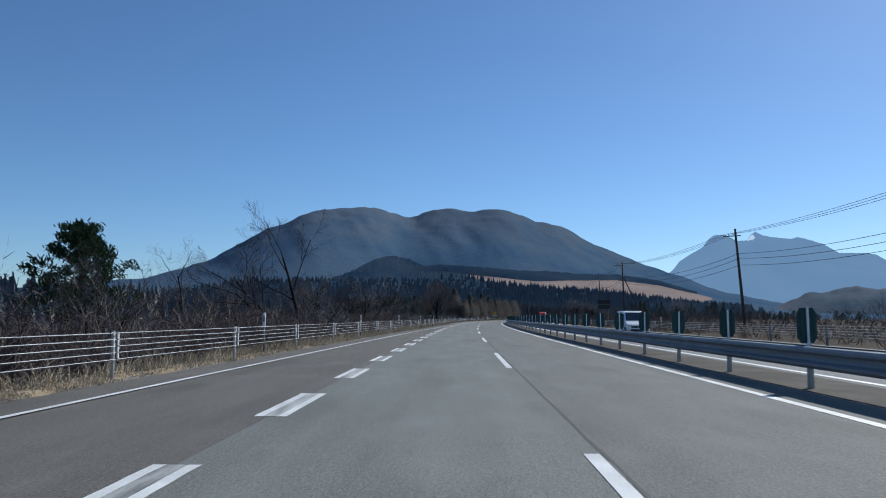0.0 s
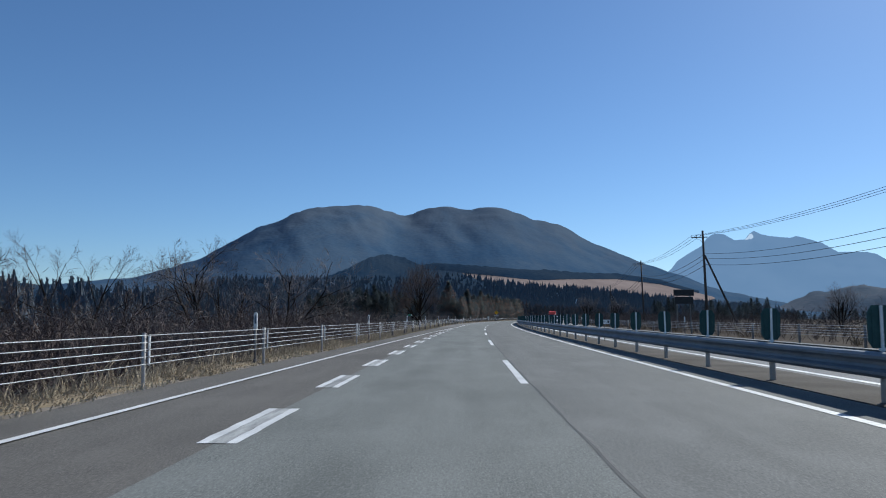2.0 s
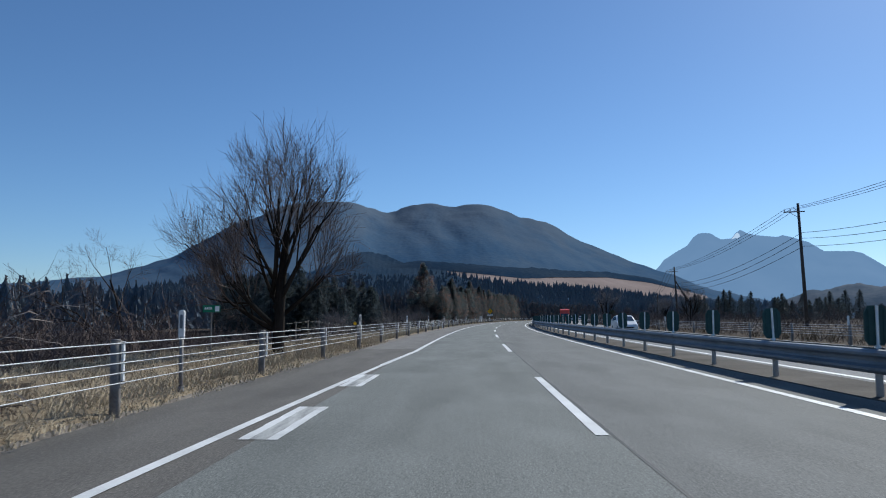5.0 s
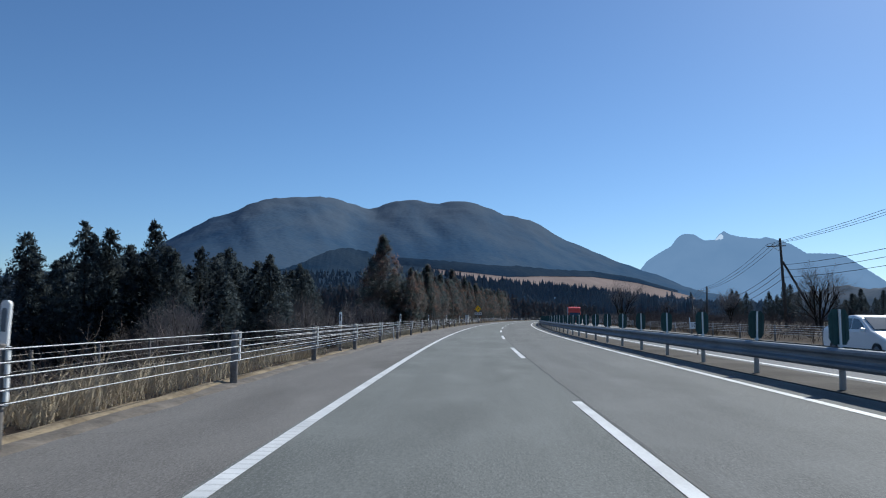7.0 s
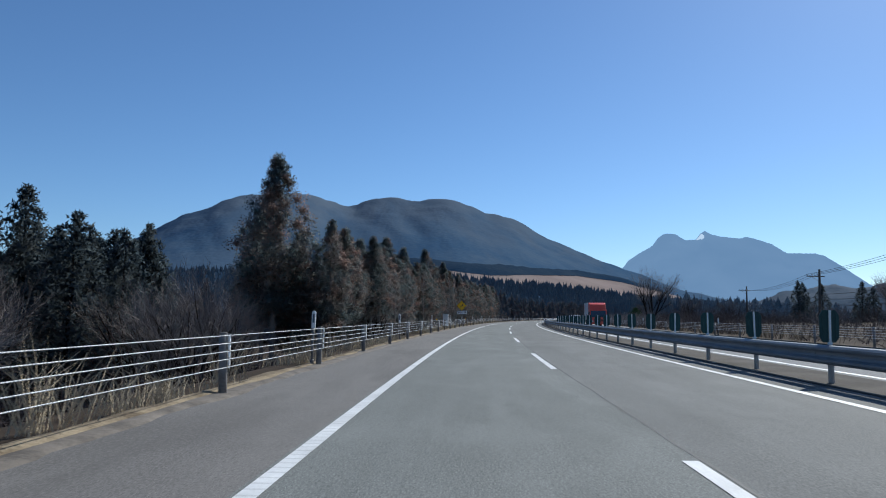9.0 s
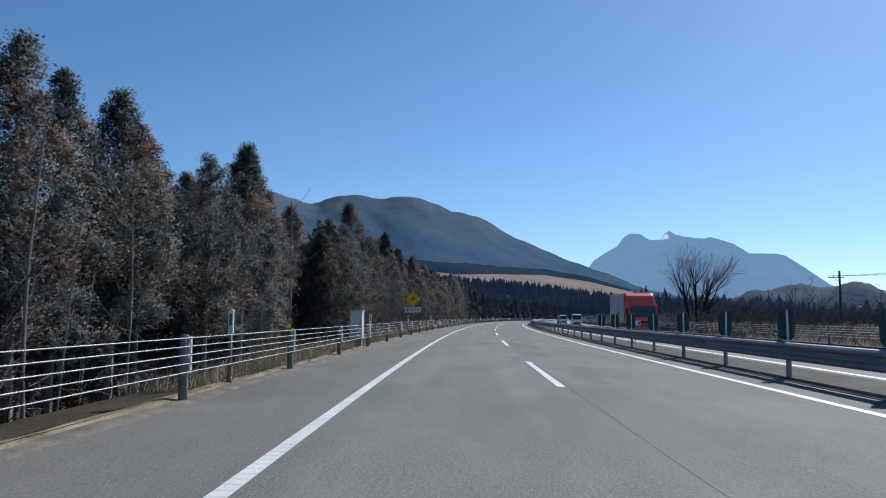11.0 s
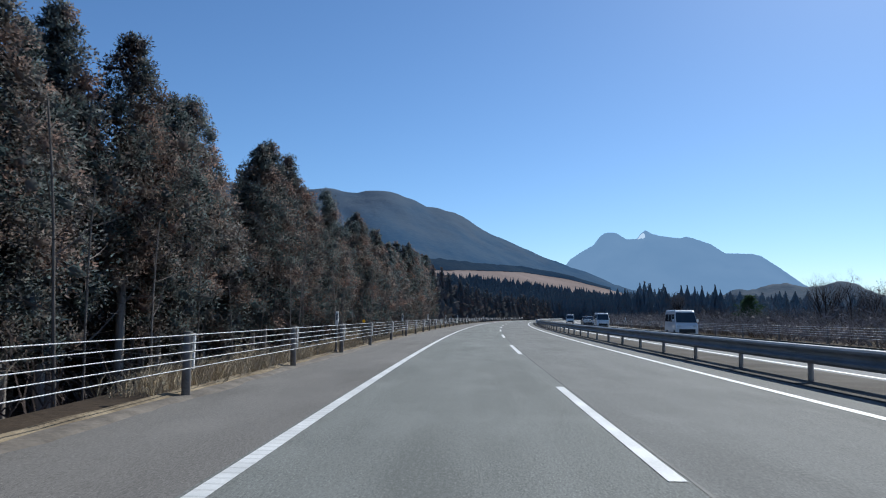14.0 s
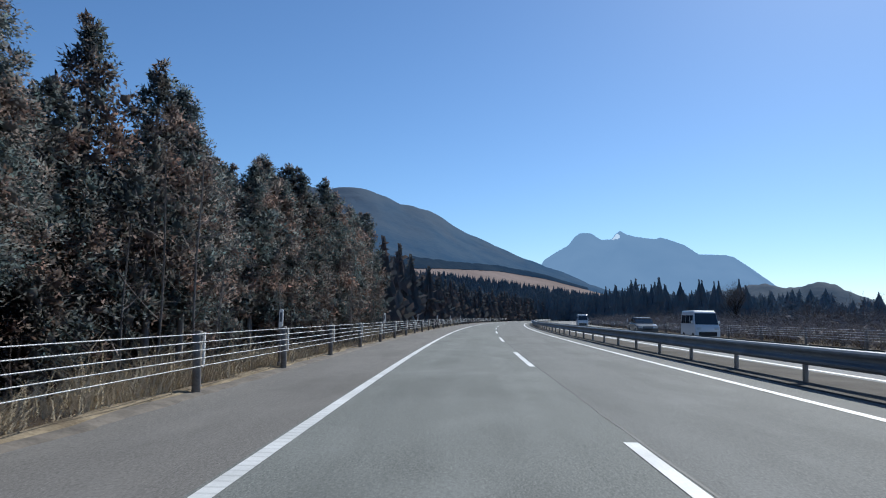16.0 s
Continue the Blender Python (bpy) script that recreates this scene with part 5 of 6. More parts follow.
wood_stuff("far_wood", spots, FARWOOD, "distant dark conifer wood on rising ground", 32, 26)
spots = []
for _ in range(420):
    u, v = rc.random(), rc.random() ** 1.5
    x, y = 181 + 52 * u + 45 * v, 730 - 100 * u + 60 * v
    tall = 1.4 if u < 0.07 and rc.random() < 0.6 else 1.0
    spots.append((x, y, 0.5, tall * (rc.uniform(9.5, 14) if rc.random() < 0.8 else rc.uniform(14, 17)) * (1 - 0.12 * u)))
for _ in range(220):
    s, X = rc.uniform(470, 620), rc.uniform(70, 130)
    p = rp(s, X)
    spots.append((p.x, p.y, 0, rc.uniform(4.0, 7.5)))
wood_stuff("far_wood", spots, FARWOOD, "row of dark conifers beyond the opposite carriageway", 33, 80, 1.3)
# trees far to the left, over the fields
spots = []
for _ in range(950):
    s, X = rc.uniform(60, 400), rc.uniform(-108, -72)
    p = rp(s, X)
    spots.append((p.x, p.y, -1.5, rc.uniform(7, 10.5)))
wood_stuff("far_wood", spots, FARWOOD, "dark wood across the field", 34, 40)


# dry grass along the road edges
def grass_tufts(name, spots, label, seed, mat=None):
    r = random.Random(seed)
    sp = Soup()
    for p, h in spots:
        for _ in range(r.randint(9, 16)):
            a = r.uniform(0, math.tau)
            d = Vector((math.cos(a) * r.uniform(0.1, 0.6), math.sin(a) * r.uniform(0.1, 0.6), 1)).normalized()
            c = p + Vector((r.uniform(-0.2, 0.2), r.uniform(-0.2, 0.2), -0.02))
            L = h * r.uniform(0.5, 1.15)
            side = d.cross(Vector((math.cos(a + 1.3), math.sin(a + 1.3), 0))).normalized() * 0.008
            tip = c + d * L + Vector((math.cos(a), math.sin(a), -0.3)) * L * r.uniform(0.05, 0.35)
            mid = c + d * L * 0.6
            b = len(sp.v)
            sp.v += [c - side, c + side, mid + side * 0.8, mid - side * 0.8, tip]
            sp.f += [(b, b + 1, b + 2, b + 3), (b + 3, b + 2, b + 4)]
    return tagged(sp.make(name, mat or GRASS), label, "grass", kind="stuff")


spots = []
for _ in range(4000):
    s = rc.uniform(3, 470)
    X = left_edge(s) - 0.35 - abs(rc.gauss(0, 0.75))
    if s > 165 and noise.noise(Vector((s * 0.21, 3, 0))) < 0.12:
        continue
    spots.append((rp(s, X, ground_z(s, X)), rc.uniform(0.15, 0.55) * (1.5 if rc.random() < 0.12 else 1)))
for _ in range(2600):
    s = rc.uniform(4, 150)
    X = left_edge(s) + 0.08 - 0.75 * rc.random()
    spots.append((rp(s, X, 0.03), rc.uniform(0.05, 0.17)))
for _ in range(700):
    s = rc.uniform(140, 180)
    X = left_edge(s) - 0.5 - 2.2 * rc.random()
    spots.append((rp(s, X, ground_z(s, X)), rc.uniform(0.3, 0.75)))
for _ in range(1500):
    s, X = rc.uniform(118, 156), rc.uniform(-17, -6.6)
    spots.append((rp(s, X, ground_z(s, X)), rc.uniform(0.12, 0.4)))
rg = random.Random(77)
for s0, s1 in ((262, 285), (326, 346), (366, 386)):
    for _ in range(420):
        s = rg.uniform(s0, s1)
        X = left_edge(s) - 0.3 - 1.9 * rg.random()
        spots.append((rp(s, X, ground_z(s, X)), rg.uniform(0.2, 0.65)))
grass_tufts("grass", spots, "dry straw-coloured grass along the shoulder", 51)
spots = []
for _ in range(850):
    s = rc.uniform(160, 420)
    if noise.noise(Vector((s * 0.19, 9, 0))) > 0.14:
        X = left_edge(s) - 0.4 - abs(rc.gauss(0, 0.5))
        spots.append((rp(s, X, ground_z(s, X)), rc.uniform(0.6, 1.25)))
grass_tufts("grass", spots, "tall pale reeds behind the cable fence", 53)
spots = []
for _ in range(1000):
    s, X = rc.uniform(20, 500), 17.4 + abs(rc.gauss(0, 2.0))
    if noise.noise(Vector((s * 0.06, 5, 0))) < -0.05:
        continue
    X += far_shift(s)
    spots.append((rp(s, X, ground_z(s, X)), rc.uniform(0.3, 1.0)))
grass_tufts("grass", spots, "tall straw-coloured grass beyond the opposite fence", 52, GRASS_BROWN)


# ---- utility poles and wires ----
def utility_pole(h, strut=False, arms=1):
    e = thing("utility_pole", "dark wooden utility pole with crossarm and wires", "utility pole", "utility poles beside the road")
    part("pole", cyl((0, 0, -0.6), (0, 0, h), 0.17, 0.11, 12), POLE, e, "", True)
    for i in range(arms):
        z = h - 0.75 - 0.9 * i
        part("crossarm", box((-0.45 + 0.45 * i, -0.16, z), (1.8, 0.09, 0.1), 0.01), STEEL_DULL, e)
        for x in (-1.25, -0.75, -0.25) if i == 0 else (-0.7, 0.7):
            part("insulator", add_cyl(cyl((x, -0.16, z + 0.05), (x, -0.16, z + 0.2), 0.03, n=8), (x, -0.16, z + 0.11), (x, -0.16, z + 0.22), 0.055, 0.04, 8), WHITE, e, "pale porcelain insulator")
        part("arm_brace", cyl((-0.9 + 0.45 * i, -0.16, z), (0, -0.14, z - 0.6), 0.02, n=6), STEEL_DULL, e)
    if strut:
        part("strut", cyl((3.6, 0.4, -0.4), (0.1, 0, h * 0.74), 0.12, 0.1, 10), POLE, e)
    return e


POLES = [(-40, 28.5, 11.2), (28, 28.2, 11.0), (78, 27.4, 10.6), (128.4, 24.5, 11.0), (177.2, 26.9, 11.3), (229.9, 27.4, 9.2), (281.1, 32.2, 6.6), (335, 40, 7.0)]
tops = []
for i, (s, X, top) in enumerate(POLES):
    z = ground_z(s, X)
    e = utility_pole(top - z, i in (3, 5), 1)
    m = rm(s, X, z, 0, (0, (-3.0, 1.0, -4.0, -1.5, -2.0, -2.5, 1.0, 0)[i]))
    e.matrix_world = m
    tops.append((m, top - z))


def wire_run(a, b, sag, r=0.014, n=14):
    pts = [a.lerp(b, i / n) - Vector((0, 0, 4 * sag * (i / n) * (1 - i / n))) for i in range(n + 1)]
    sp = Soup()
    sp.tube(pts, r, r, 4)
    return sp


for i in range(len(tops) - 1):
    (ma, ha), (mb, hb) = tops[i], tops[i + 1]
    span = thing("power_line", "black overhead wires slung between poles", "wire", "overhead wires")
    for j, (x, dz, sag) in enumerate(((-1.25, -0.53, 0.7), (-0.75, -0.53, 0.75), (-0.25, -0.53, 0.8), (0.1, -2.6, 1.0), (0.1, -3.1, 1.1), (0.12, -3.8, 1.0))):
        a, b = ma @ Vector((x, -0.16, ha + dz)), mb @ Vector((x, -0.16, hb + dz))
        wire_run(a, b, sag, 0.018 if j < 3 else 0.024).make("wire", WIRE, span)

# ---- signs and roadside boxes ----
def bars(parent, name, x0, z0, w, h, y, mat, n):
    """Lettering that cannot be read, as plain bars."""
    for i in range(n):
        part(name, box((x0 + w * (i + 0.5) / n, y, z0 + h / 2), (w / n * 0.62, 0.004, h)), mat, parent)


def text_part(body, size, parent, mat, at):
    cu = bpy.data.curves.new("lettering", "FONT")
    cu.body, cu.size, cu.align_x, cu.align_y, cu.extrude = body, size, "CENTER", "CENTER", 0.002
    ob = new("lettering", cu)
    cu.materials.append(mat)
    ob.parent = parent
    ob.matrix_basis = pose(*at, 90, 0, 0)
    return ob


def warning_sign():
    e = thing("warning_sign", "yellow diamond deer warning sign above a white plate", "road sign")
    part("sign_post", cyl((0, 0.05, -0.8), (0, 0.05, 3.25), 0.038, n=12), STEEL, e, "", True)
    c, r = 3.0, 0.775
    dia = [(0, c - r), (r, c), (0, c + r), (-r, c)]
    b = part("diamond", prism(dia, -0.008, 0.008), YELLOW, e, "yellow diamond plate")
    o, i_ = r * 0.94, r * 0.90
    rim = bmesh.new()
    ov = [rim.verts.new((x * o / r, -0.011, c + (z - c) * o / r)) for x, z in dia]
    iv = [rim.verts.new((x * i_ / r, -0.011, c + (z - c) * i_ / r)) for x, z in dia]
    for k in range(4):
        rim.faces.new((ov[k], ov[(k + 1) % 4], iv[(k + 1) % 4], iv[k]))
    part("rim", rim, BLACK, b)
    # leaping deer as plain shapes
    d = bmesh.new()

    def poly(pts):
        d.faces.new([d.verts.new((x, -0.012, c + z)) for x, z in pts])

    poly([(-0.15, -0.13), (-0.04, -0.10), (0.17, -0.02), (0.19, 0.06), (0.12, 0.09), (0.03, 0.03), (-0.14, -0.03), (-0.18, -0.07)])
    poly([(0.11, 0.07), (0.19, 0.05), (0.17, 0.13), (0.21, 0.19), (0.10, 0.21), (0.09, 0.18)])
    poly([(0.17, 0.21), (0.20, 0.165), (0.23, 0.18), (0.21, 0.205)])
    poly([(0.10, 0.20), (0.115, 0.20), (0.10, 0.25), (0.15, 0.30), (0.14, 0.31), (0.085, 0.26)])
    poly([(0.115, 0.26), (0.125, 0.25), (0.125, 0.315), (0.112, 0.315)])
    poly([(0.15, -0.02), (0.18, 0.02), (0.27, 0.025), (0.26, 0.045), (0.18, 0.05)])
    poly([(0.245, 0.04), (0.268, 0.04), (0.25, -0.06), (0.235, -0.055)])
    poly([(-0.16, -0.10), (-0.12, -0.13), (-0.20, -0.20), (-0.225, -0.19)])
    poly([(-0.225, -0.19), (-0.20, -0.20), (-0.215, -0.30), (-0.235, -0.295)])
    poly([(-0.18, -0.06), (-0.165, -0.04), (-0.21, -0.01), (-0.215, -0.03)])
    part("deer_shape", d, BLACK, b, "black leaping deer")
    p = part("plate", box((0, 0, 1.99), (1.5, 0.016, 0.49), 0.004), SIGN_WHITE, e, "white plate with black characters")
    text_part("動物注意", 0.33, p, BLACK, (0, -0.012, 1.99))
    for z in (2.0, 2.75):
        part("clamp", box((0, 0.05, z), (0.1, 0.1, 0.05), 0.008), STEEL, e)
    return e


e = warning_sign()
e.matrix_world = rm(314.0, -7.6, -0.05, 3, (0, -2))


def kilometre_plate(label, digits):
    e = thing("kilometre_plate", label, "sign", "kilometre plates on the median")
    part("stake", cyl((0, 0.02, 0), (0, 0.02, 1.15), 0.02, n=8), STEEL_DULL, e)
    p = part("plate", box((0, 0, 1.06), (0.56, 0.012, 0.24), 0.004), SIGN_WHITE, e, "white plate")
    text_part(digits, 0.21, p, BLACK, (-0.07, -0.009, 1.06))
    part("figure_bar", box((0.2, -0.008, 1.06), (0.08, 0.004, 0.15)), BLACK, p)
    return e


k0 = kilometre_plate("small white kilometre plate with black figures", "101.")
k0.matrix_world = rm(86.5, 6.45)
for s, X in ((182.4, 6.4), (283.7, 6.7), (374.3, 7.0)):
    copy_thing(k0, rm(s, X))


def roadside_cabinet():
    e = thing("roadside_cabinet", "pale grey steel equipment cabinet on a concrete footing", "cabinet")
    part("footing", box((0, 0, 0.0), (0.46, 0.54, 0.7), 0.015), STEEL_DULL, e, "dull grey steel plinth")
    part("footing_rim", box((0, 0, 0.03), (0.52, 0.6, 0.06), 0.01), CONCRETE, e, "concrete base")
    part("body", box((0, 0, 0.93), (0.52, 0.6, 1.18), 0.012), GREY_BOX, e)
    part("lid", box((0, 0, 1.53), (0.6, 0.68, 0.03), 0.008), GREY_BOX, e)
    d = part("door", box((0.0, -0.304, 0.93), (0.47, 0.012, 1.1), 0.004), GREY_BOX, e)
    part("handle", box((0.17, -0.318, 0.95), (0.03, 0.02, 0.14), 0.004), STEEL, d)
    part("label_plate", box((-0.03, -0.313, 0.62), (0.2, 0.006, 0.1)), STEEL_DULL, d, "grey notice plate")
    return e


roadside_cabinet().matrix_world = rm(276.65, -6.56, 0.0, 0)


def marker_disc():
    e = thing("marker_disc", "small yellow disc on a thin stake behind the fence", "marker", "yellow markers")
    part("stake", cyl((0, 0.01, -0.5), (0, 0.01, 1.0), 0.012, n=6), STEEL_DULL, e)
    part("disc", cyl((0, -0.012, 1.03), (0, 0.0, 1.03), 0.065, n=18), YELLOW, e, "yellow disc")
    return e


m0 = marker_disc()
for i, s in enumerate((141.2, 263.5, 303.0, 344.0)):
    if i == 0:
        m0.matrix_world = rm(s, left_edge(s) - 0.22)
    else:
        copy_thing(m0, rm(s, left_edge(s) - 0.22))


def road_board():
    e = thing("sign_board", "back of a two-panel road sign on steel legs", "road sign")
    for x in (-0.65, 0.65):
        part("leg", cyl((x, 0, -0.3), (x, 0, 3.6), 0.06, n=10), STEEL_DULL, e)
    part("board", box((0, -0.08, 3.3), (2.0, 0.04, 0.62), 0.01), DARK, e)
    part("board", box((0, -0.08, 2.55), (1.8, 0.04, 0.7), 0.01), DARK, e)
    return e


road_board().matrix_world = rm(120, 19.8, 0.5)


def field_sign():
    e = thing("field_sign", "small green sign with pale lettering on a thin post", "sign")
    part("post", cyl((0, 0.02, -0.5), (0, 0.02, 1.5), 0.02, n=8), STEEL_DULL, e)
    p = part("plate", box((0, 0, 1.52), (0.5, 0.012, 0.2), 0.004), material("sign_green", (0.01, 0.16, 0.08), (0.02, 0.22, 0.11), 4, 40, 0.5, 0.0), e, "green plate")
    bars(p, "letter_bar", -0.2, 1.5, 0.22, 0.07, -0.008, SIGN_WHITE, 4)
    part("white_field", box((0.17, -0.007, 1.52), (0.12, 0.004, 0.15)), SIGN_WHITE, p)
    return e


field_sign().matrix_world = rm(131.5, -8.8)

# wire field fence below the road
field_fence = thing("field_fence", "rusty post and wire fence below the shoulder", "fence")
for i in range(26):
    s = 140 + 2.3 * i
    X = -9.0
    part("stake", cyl((0, 0, -0.3), (0, 0, 1.15), 0.025, n=6), STEEL_DULL, field_fence).matrix_world = rm(s, X, ground_z(s, X))
for k in range(4):
    ribbon("strand", srange(140, 197.5, 2.3), lambda s: [(-9.0 + x, ground_z(s, -9.0) + 0.3 + 0.26 * k + z) for x, z in ((-0.005, 0), (0, 0.006), (0.005, 0))], STEEL_DULL, field_fence, closed=True)


# ---- vehicles on the opposite carriageway ----
def wheel(parent, x, y, r, w):
    side = 1 if x > 0 else -1
    t = part("wheel", cyl((x - side * w / 2, y, r), (x + side * w / 2, y, r), r, n=24), RUBBER, parent, "black tyre", True)
    bm = cyl((x + side * w * 0.48, y, r), (x + side * (w * 0.5 + 0.015), y, r), r * 0.62, r * 0.55, 18)
    part("rim", bm, STEEL, t, "steel rim")


def box_truck():
    """Front at y = 0, tail at y = 9.6."""
    e = thing("box_truck", "red-cabbed box truck with a pale grey cargo box", "truck")
    part("chassis", box((0, 5.0, 0.72), (1.0, 8.8, 0.24), 0.02), DARK, e)
    part("cargo_box", box((0, 6.0, 2.25), (2.46, 7.3, 2.55), 0.03), BOX_WALL, e, "grey ribbed aluminium box")
    for i in range(10):
        for x in (-1.235, 1.235):
            part("rib", box((x, 2.7 + 0.73 * i, 2.25), (0.02, 0.03, 2.45), 0.004), BOX_WALL, e)
    part("skirt", box((-1.12, 5.6, 0.72), (0.04, 3.4, 0.1), 0.01), STEEL, e)
    part("skirt", box((-1.12, 5.6, 0.5), (0.04, 3.4, 0.1), 0.01), STEEL, e)
    cab = part("cab", side_prism([(0.05, 0.45), (0.0, 0.8), (0.02, 1.35), (0.2, 2.35), (0.34, 2.5), (2.1, 2.5), (2.15, 0.7), (1.75, 0.62), (1.45, 1.0), (0.85, 1.0), (0.6, 0.62)], -1.2, 1.2), RED, e, "red painted cab")
    bmesh_bevel(cab, 0.05)
    defl = part("roof_deflector", side_prism([(0.55, 2.48), (0.7, 2.62), (1.35, 3.25), (2.1, 3.5), (2.2, 2.48)], -1.15, 1.15), RED, e, "red roof deflector")
    bmesh_bevel(defl, 0.06)
    part("front_wall", box((0, 2.28, 2.25), (2.44, 0.1, 2.53), 0.02), RED, e)
    part("windscreen", side_prism([(0.0, 1.42), (-0.012, 1.44), (0.165, 2.32), (0.19, 2.3)], -1.06, 1.06), GLASS, cab, "dark windscreen")
    for x in (-1.206, 1.206):
        part("side_window", box((x, 0.85, 1.85), (0.014, 0.95, 0.66), 0.004), GLASS, cab)
        part("door_seam", box((x, 1.42, 1.6), (0.012, 0.015, 1.4)), DARK, cab)
    part("grille", box((0, -0.005, 1.0), (1.25, 0.05, 0.2), 0.015), DARK, cab)
    part("bumper", box((0, 0.02, 0.55), (2.36, 0.22, 0.3), 0.04), RED, cab)
    part("bumper_gap", box((0, -0.01, 0.74), (2.2, 0.08, 0.05), 0.01), DARK, cab)
    for x in (-0.92, 0.92):
        part("headlight", box((x, 0.0, 0.84), (0.4, 0.07, 0.14), 0.02), LAMP, cab, "clear headlight")
        part("mirror", box((x * 1.45, 0.12, 1.95), (0.16, 0.08, 0.4), 0.02), DARK, cab)
        part("wiper", cyl((x * 0.7, -0.02, 1.44), (x * 0.15, 0.03, 1.62), 0.012, n=5), DARK, cab)
    for y in (1.15, 7.2):
        for x in (-1.02, 1.02):
            wheel(e, x, y, 0.48, 0.3)
    # plain swirl on the box side that faces the road
    sp = Soup()
    for r0, dz in ((0.52, 0.0), (0.3, 0.06)):
        pts = [Vector((-1.252, 8.9 + r0 * 0.72 * math.cos(a), 2.75 + dz + r0 * math.sin(a))) for a in (0.4 + i * 4.9 / 20 for i in range(21))]
        for i in range(20):
            a, b = pts[i], pts[i + 1]
            n = (b - a).cross(Vector((1, 0, 0))).normalized() * (0.02 + 0.07 * math.sin(math.pi * (i + 0.5) / 20))
            k = len(sp.v)
            sp.v += [a - n, b - n, b + n, a + n]
            sp.f.append((k, k + 1, k + 2, k + 3))
    sp.make("swirl_mark", RED, e, "red painted swirl")
    part("caption_bar", box((-1.25, 4.6, 1.75), (0.006, 0.9, 0.1)), DARK, e)
    part("caption_dot", cyl((-1.246, 5.25, 1.78), (-1.253, 5.25, 1.78), 0.12, n=14), DARK, e)
    return e


def bmesh_bevel(ob, w):
    bm = bmesh.new()
    bm.from_mesh(ob.data)
    bmesh.ops.bevel(bm, geom=[ed for ed in bm.edges if ed.calc_face_angle(0) > 0.35], offset=w, segments=2, affect="EDGES", profile=0.6)
    bm.to_mesh(ob.data)
    bm.free()


def taper(e, z0, z1, k):
    """Draw the sides of a car in above the waist."""
    for ob in [o for o in bpy.data.objects if o.parent == e or (o.parent and o.parent.parent == e)]:
        if ob.name.split(".")[0] in ("body", "windscreen", "side_window"):
            for v in ob.data.vertices:
                v.co.x *= 1 - k * max(0.0, min(1.0, (v.co.z - z0) / (z1 - z0)))


def small_van(name, label, paint, L=3.4, W=1.48, H=1.9):
    """Front at y = 0."""
    e = thing(name, label, "van", "vans on the opposite carriageway")
    body = part("body", side_prism([(0.02, 0.3), (0.0, 0.72), (0.1, 0.95), (0.22, 1.02), (0.62, H - 0.12), (0.85, H), (L - 0.2, H), (L, H - 0.15), (L, 0.32), (L - 0.35, 0.26), (L - 0.6, 0.5), (L - 0.95, 0.5), (L - 1.15, 0.26), (0.95, 0.26), (0.8, 0.5), (0.45, 0.5), (0.3, 0.26)], -W / 2, W / 2), paint, e)
    bmesh_bevel(body, 0.1)
    part("windscreen", side_prism([(0.24, 1.06), (0.215, 1.065), (0.58, H - 0.17), (0.61, H - 0.17)], -W / 2 + 0.05, W / 2 - 0.05), GLASS, body, "dark windscreen")
    for x in (-W / 2 - 0.002, W / 2 + 0.002):
        for y0, y1 in ((0.72, 1.3), (1.4, 2.2), (2.3, L - 0.25)):
            part("side_window", box((x, (y0 + y1) / 2, 1.36), (0.012, y1 - y0, 0.5), 0.004), GLASS, body)
    part("grille", box((0, 0.015, 0.5), (W * 0.72, 0.05, 0.26), 0.02), DARK, body)
    for x in (-0.52, 0.52):
        part("headlight", box((x, 0.04, 0.82), (0.26, 0.08, 0.15), 0.03), LAMP, body, "clear headlight")
        part("mirror", box((x * 1.55, 0.5, 1.2), (0.12, 0.08, 0.16), 0.02), paint, body)
    for y in (0.62, L - 0.78):
        for x in (-W / 2 + 0.1, W / 2 - 0.1):
            wheel(e, x, y, 0.28, 0.17)
    taper(e, 0.95, H, 0.14)
    return e


def minivan():
    e = thing("minivan", "white minivan with a sloping bonnet and dark glass", "van", "vans on the opposite carriageway")
    body = part("body", side_prism([(0.03, 0.28), (0.0, 0.62), (0.12, 0.8), (0.75, 1.0), (1.0, 1.06), (1.75, 1.72), (2.1, 1.84), (4.2, 1.84), (4.55, 1.7), (4.65, 1.0), (4.62, 0.34), (4.2, 0.26), (4.05, 0.55), (3.55, 0.55), (3.35, 0.24), (1.25, 0.24), (1.1, 0.55), (0.62, 0.55), (0.45, 0.26)], -0.86, 0.86), WHITE_CAR, e)
    bmesh_bevel(body, 0.11)
    part("windscreen", side_prism([(1.03, 1.1), (1.0, 1.11), (1.69, 1.72), (1.74, 1.7)], -0.74, 0.74), GLASS, body, "dark sloping windscreen")
    for x in (-0.862, 0.862):
        for y0, y1 in ((1.5, 2.3), (2.4, 3.3), (3.4, 4.3)):
            part("side_window", box((x, (y0 + y1) / 2, 1.36), (0.012, y1 - y0, 0.46), 0.004), GLASS, body)
    part("grille", box((0, 0.01, 0.62), (1.1, 0.06, 0.14), 0.03), DARK, body)
    part("intake", box((0, 0.0, 0.38), (1.2, 0.06, 0.14), 0.03), DARK, body)
    for x in (-0.66, 0.66):
        part("headlight", box((x, 0.1, 0.74), (0.36, 0.16, 0.13), 0.03), LAMP, body, "clear headlight")
        part("mirror", box((x * 1.45, 1.35, 1.12), (0.16, 0.1, 0.14), 0.03), WHITE_CAR, body)
    for y in (0.86, 3.8):
        for x in (-0.77, 0.77):
            wheel(e, x, y, 0.32, 0.2)
    taper(e, 0.95, 1.84, 0.16)
    return e


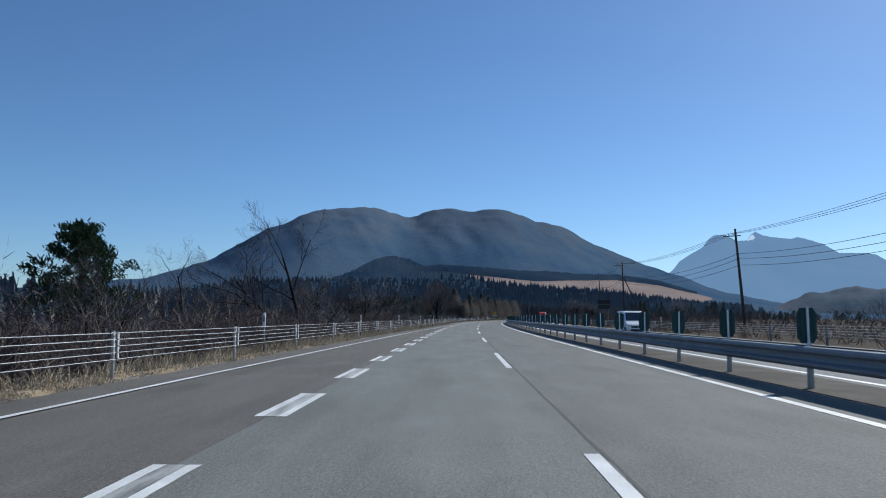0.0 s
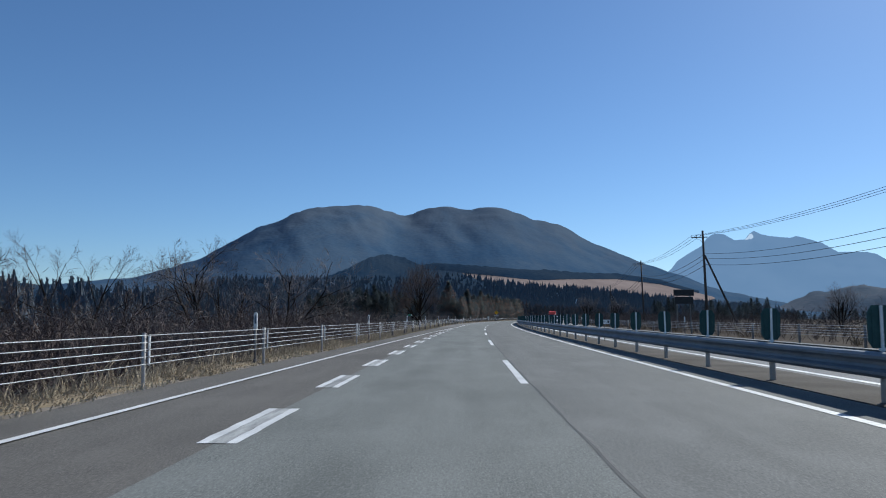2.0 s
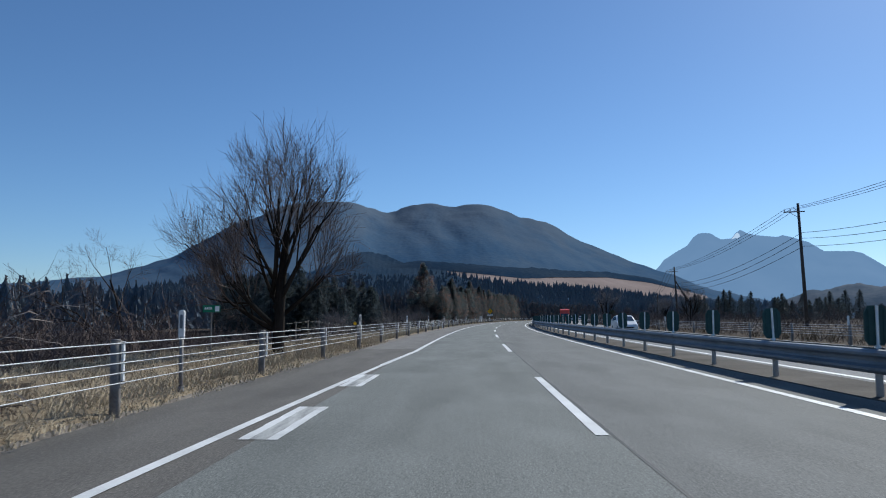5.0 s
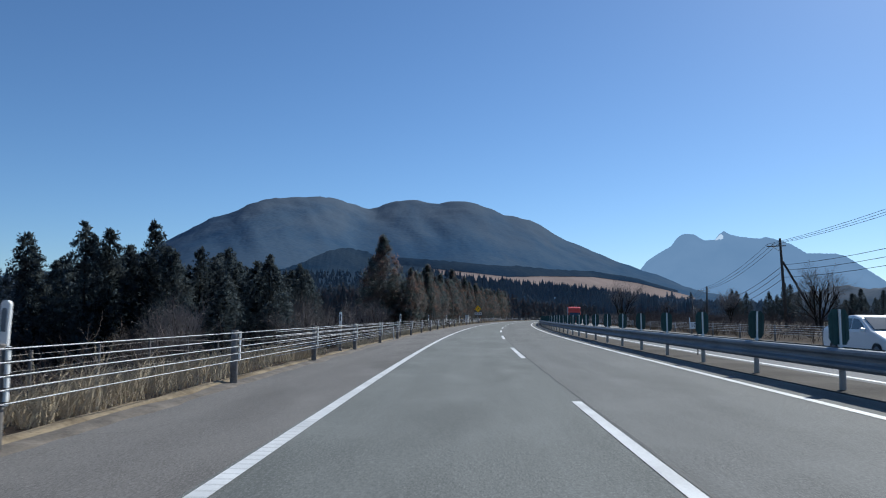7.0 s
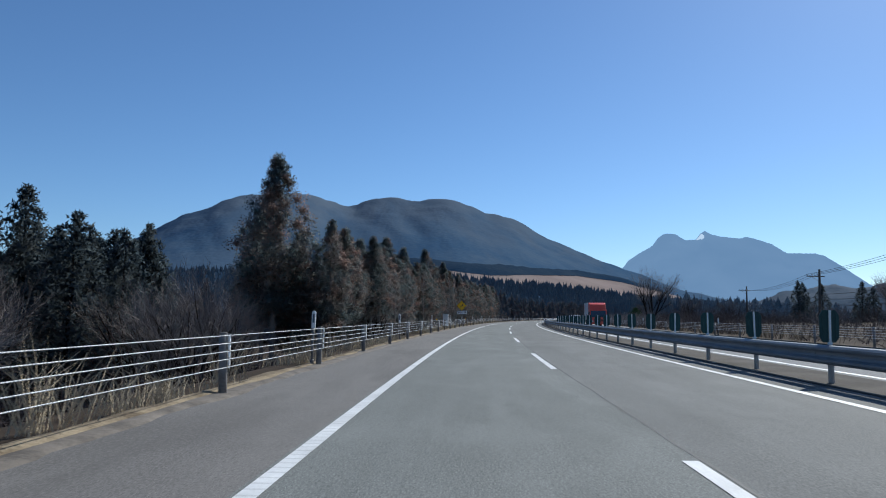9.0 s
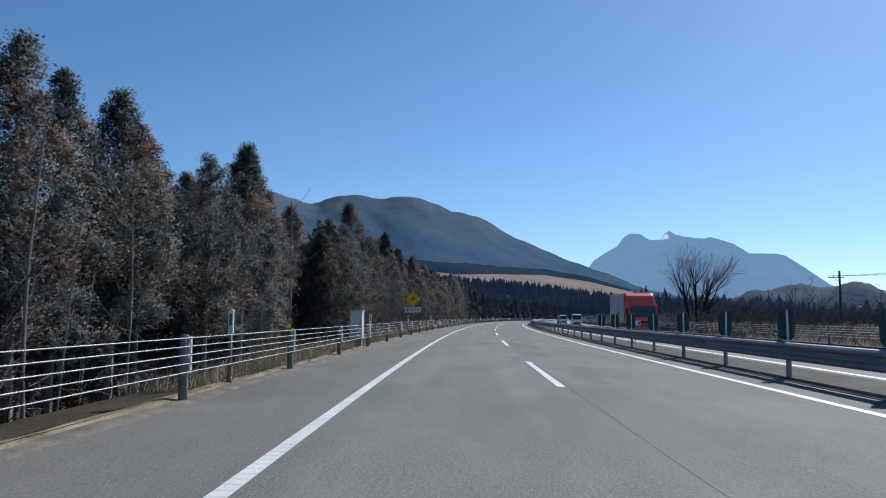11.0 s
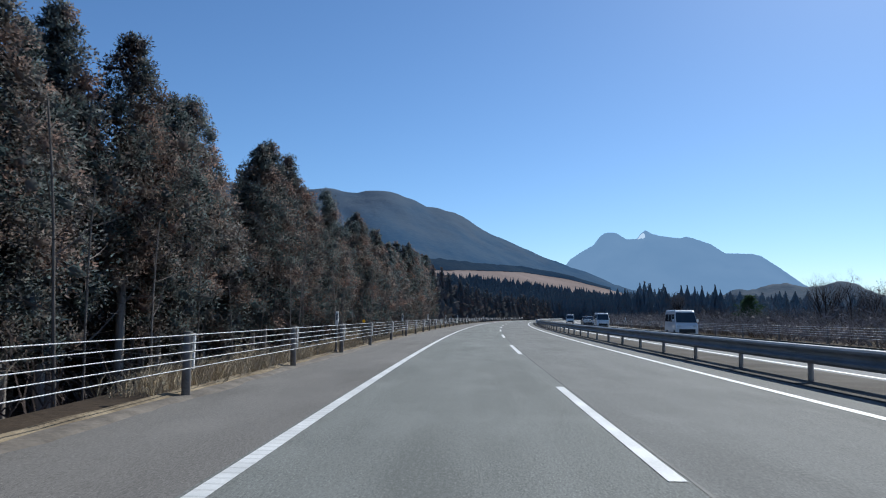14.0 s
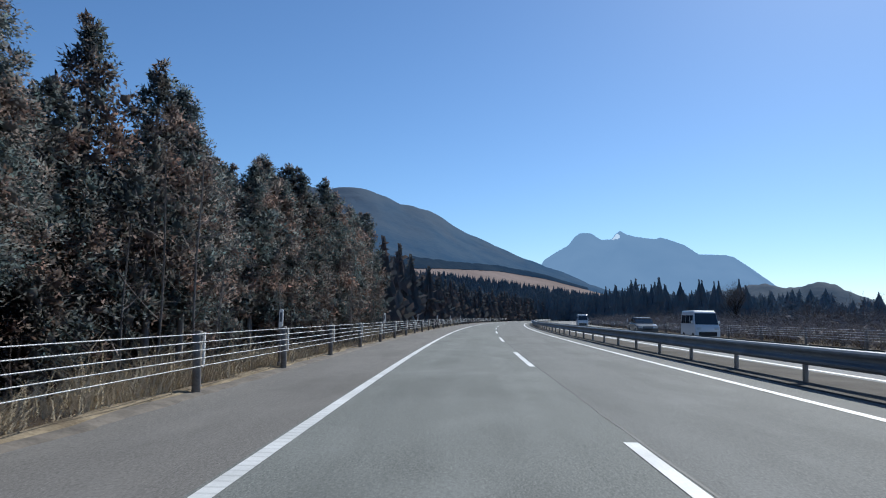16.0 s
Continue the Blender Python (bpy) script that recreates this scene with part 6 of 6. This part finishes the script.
def sedan(label, grey):
    e = thing("sedan_car", label, "car", "cars on the opposite carriageway")
    body = part("body", side_prism([(0.05, 0.25), (0.0, 0.6), (0.25, 0.8), (1.2, 0.95), (3.7, 1.0), (4.4, 0.95), (4.5, 0.6), (4.45, 0.28)], -0.85, 0.85), grey, e)
    bmesh_bevel(body, 0.07)
    cabin = part("cabin", side_prism([(1.2, 0.93), (1.95, 1.42), (3.1, 1.45), (3.9, 1.0)], -0.72, 0.72), GLASS, e, "dark glass cabin")
    bmesh_bevel(cabin, 0.05)
    part("roof", side_prism([(1.9, 1.41), (2.0, 1.46), (3.05, 1.48), (3.2, 1.42)], -0.68, 0.68), grey, e)
    for x in (-0.6, 0.6):
        part("headlight", box((x, 0.06, 0.66), (0.36, 0.12, 0.12), 0.03), LAMP, body, "clear headlight")
    part("grille", box((0, 0.01, 0.5), (0.8, 0.05, 0.14), 0.02), DARK, body)
    for y in (0.85, 3.6):
        for x in (-0.76, 0.76):
            wheel(e, x, y, 0.31, 0.2)
    return e


def hatchback():
    """Front at y = 0: a wedge with a long sloping tail."""
    e = thing("hatchback_car", "white wedge-shaped hatchback car with dark windows", "car", "cars on the opposite carriageway")
    body = part("body", side_prism([(0.06, 0.24), (0.0, 0.5), (0.14, 0.68), (0.9, 0.92), (1.15, 0.98), (2.0, 1.4), (2.5, 1.49), (3.1, 1.45), (4.1, 1.16), (4.42, 1.02), (4.48, 0.6), (4.42, 0.28), (3.98, 0.24), (3.86, 0.5), (3.4, 0.5), (3.26, 0.22), (1.2, 0.22), (1.06, 0.5), (0.6, 0.5), (0.48, 0.24)], -0.87, 0.87), WHITE_CAR, e)
    bmesh_bevel(body, 0.08)
    part("windscreen", side_prism([(1.2, 1.02), (1.17, 1.035), (1.95, 1.415), (2.02, 1.4)], -0.74, 0.74), GLASS, body, "dark raked windscreen")
    for x in (-0.872, 0.872):
        for pts in ([(1.5, 1.02), (2.05, 1.34), (2.4, 1.38), (2.4, 1.02)], [(2.48, 1.02), (2.48, 1.38), (3.05, 1.36), (3.6, 1.14), (3.6, 1.02)]):
            part("side_window", side_prism(pts, x - 0.006, x + 0.006), GLASS, body)
    part("grille", box((0, 0.01, 0.42), (1.0, 0.06, 0.13), 0.03), DARK, body)
    for x in (-0.62, 0.62):
        part("headlight", box((x, 0.14, 0.66), (0.34, 0.24, 0.1), 0.03), LAMP, body, "clear headlight")
        part("mirror", box((x * 1.52, 1.5, 1.0), (0.16, 0.1, 0.13), 0.03), WHITE_CAR, body)
    for y in (0.83, 3.63):
        for x in (-0.77, 0.77):
            wheel(e, x, y, 0.31, 0.2)
    taper(e, 0.95, 1.49, 0.17)
    return e


box_truck().matrix_world = rm(308.5, 12.35, -0.005)
v0 = small_van("small_van", "white box-shaped small van with a dark windscreen", WHITE_CAR)
v0.matrix_world = rm(363.5, 12.2, -0.005)
copy_thing(v0, rm(404.0, 12.2, -0.005))
w0 = minivan()
w0.matrix_world = rm(57.0, 12.0, -0.005)
hatchback().matrix_world = rm(178.5, 11.9, -0.005)
copy_thing(v0, rm(470.0, 12.3, -0.005))
sedan("dark grey sedan on the opposite carriageway", material("grey_car_paint", (0.10, 0.11, 0.12), (0.14, 0.15, 0.16), 1, 30, 0.25, 0.0, 0.4, spec=0.6)).matrix_world = rm(421.0, 12.3, -0.005)
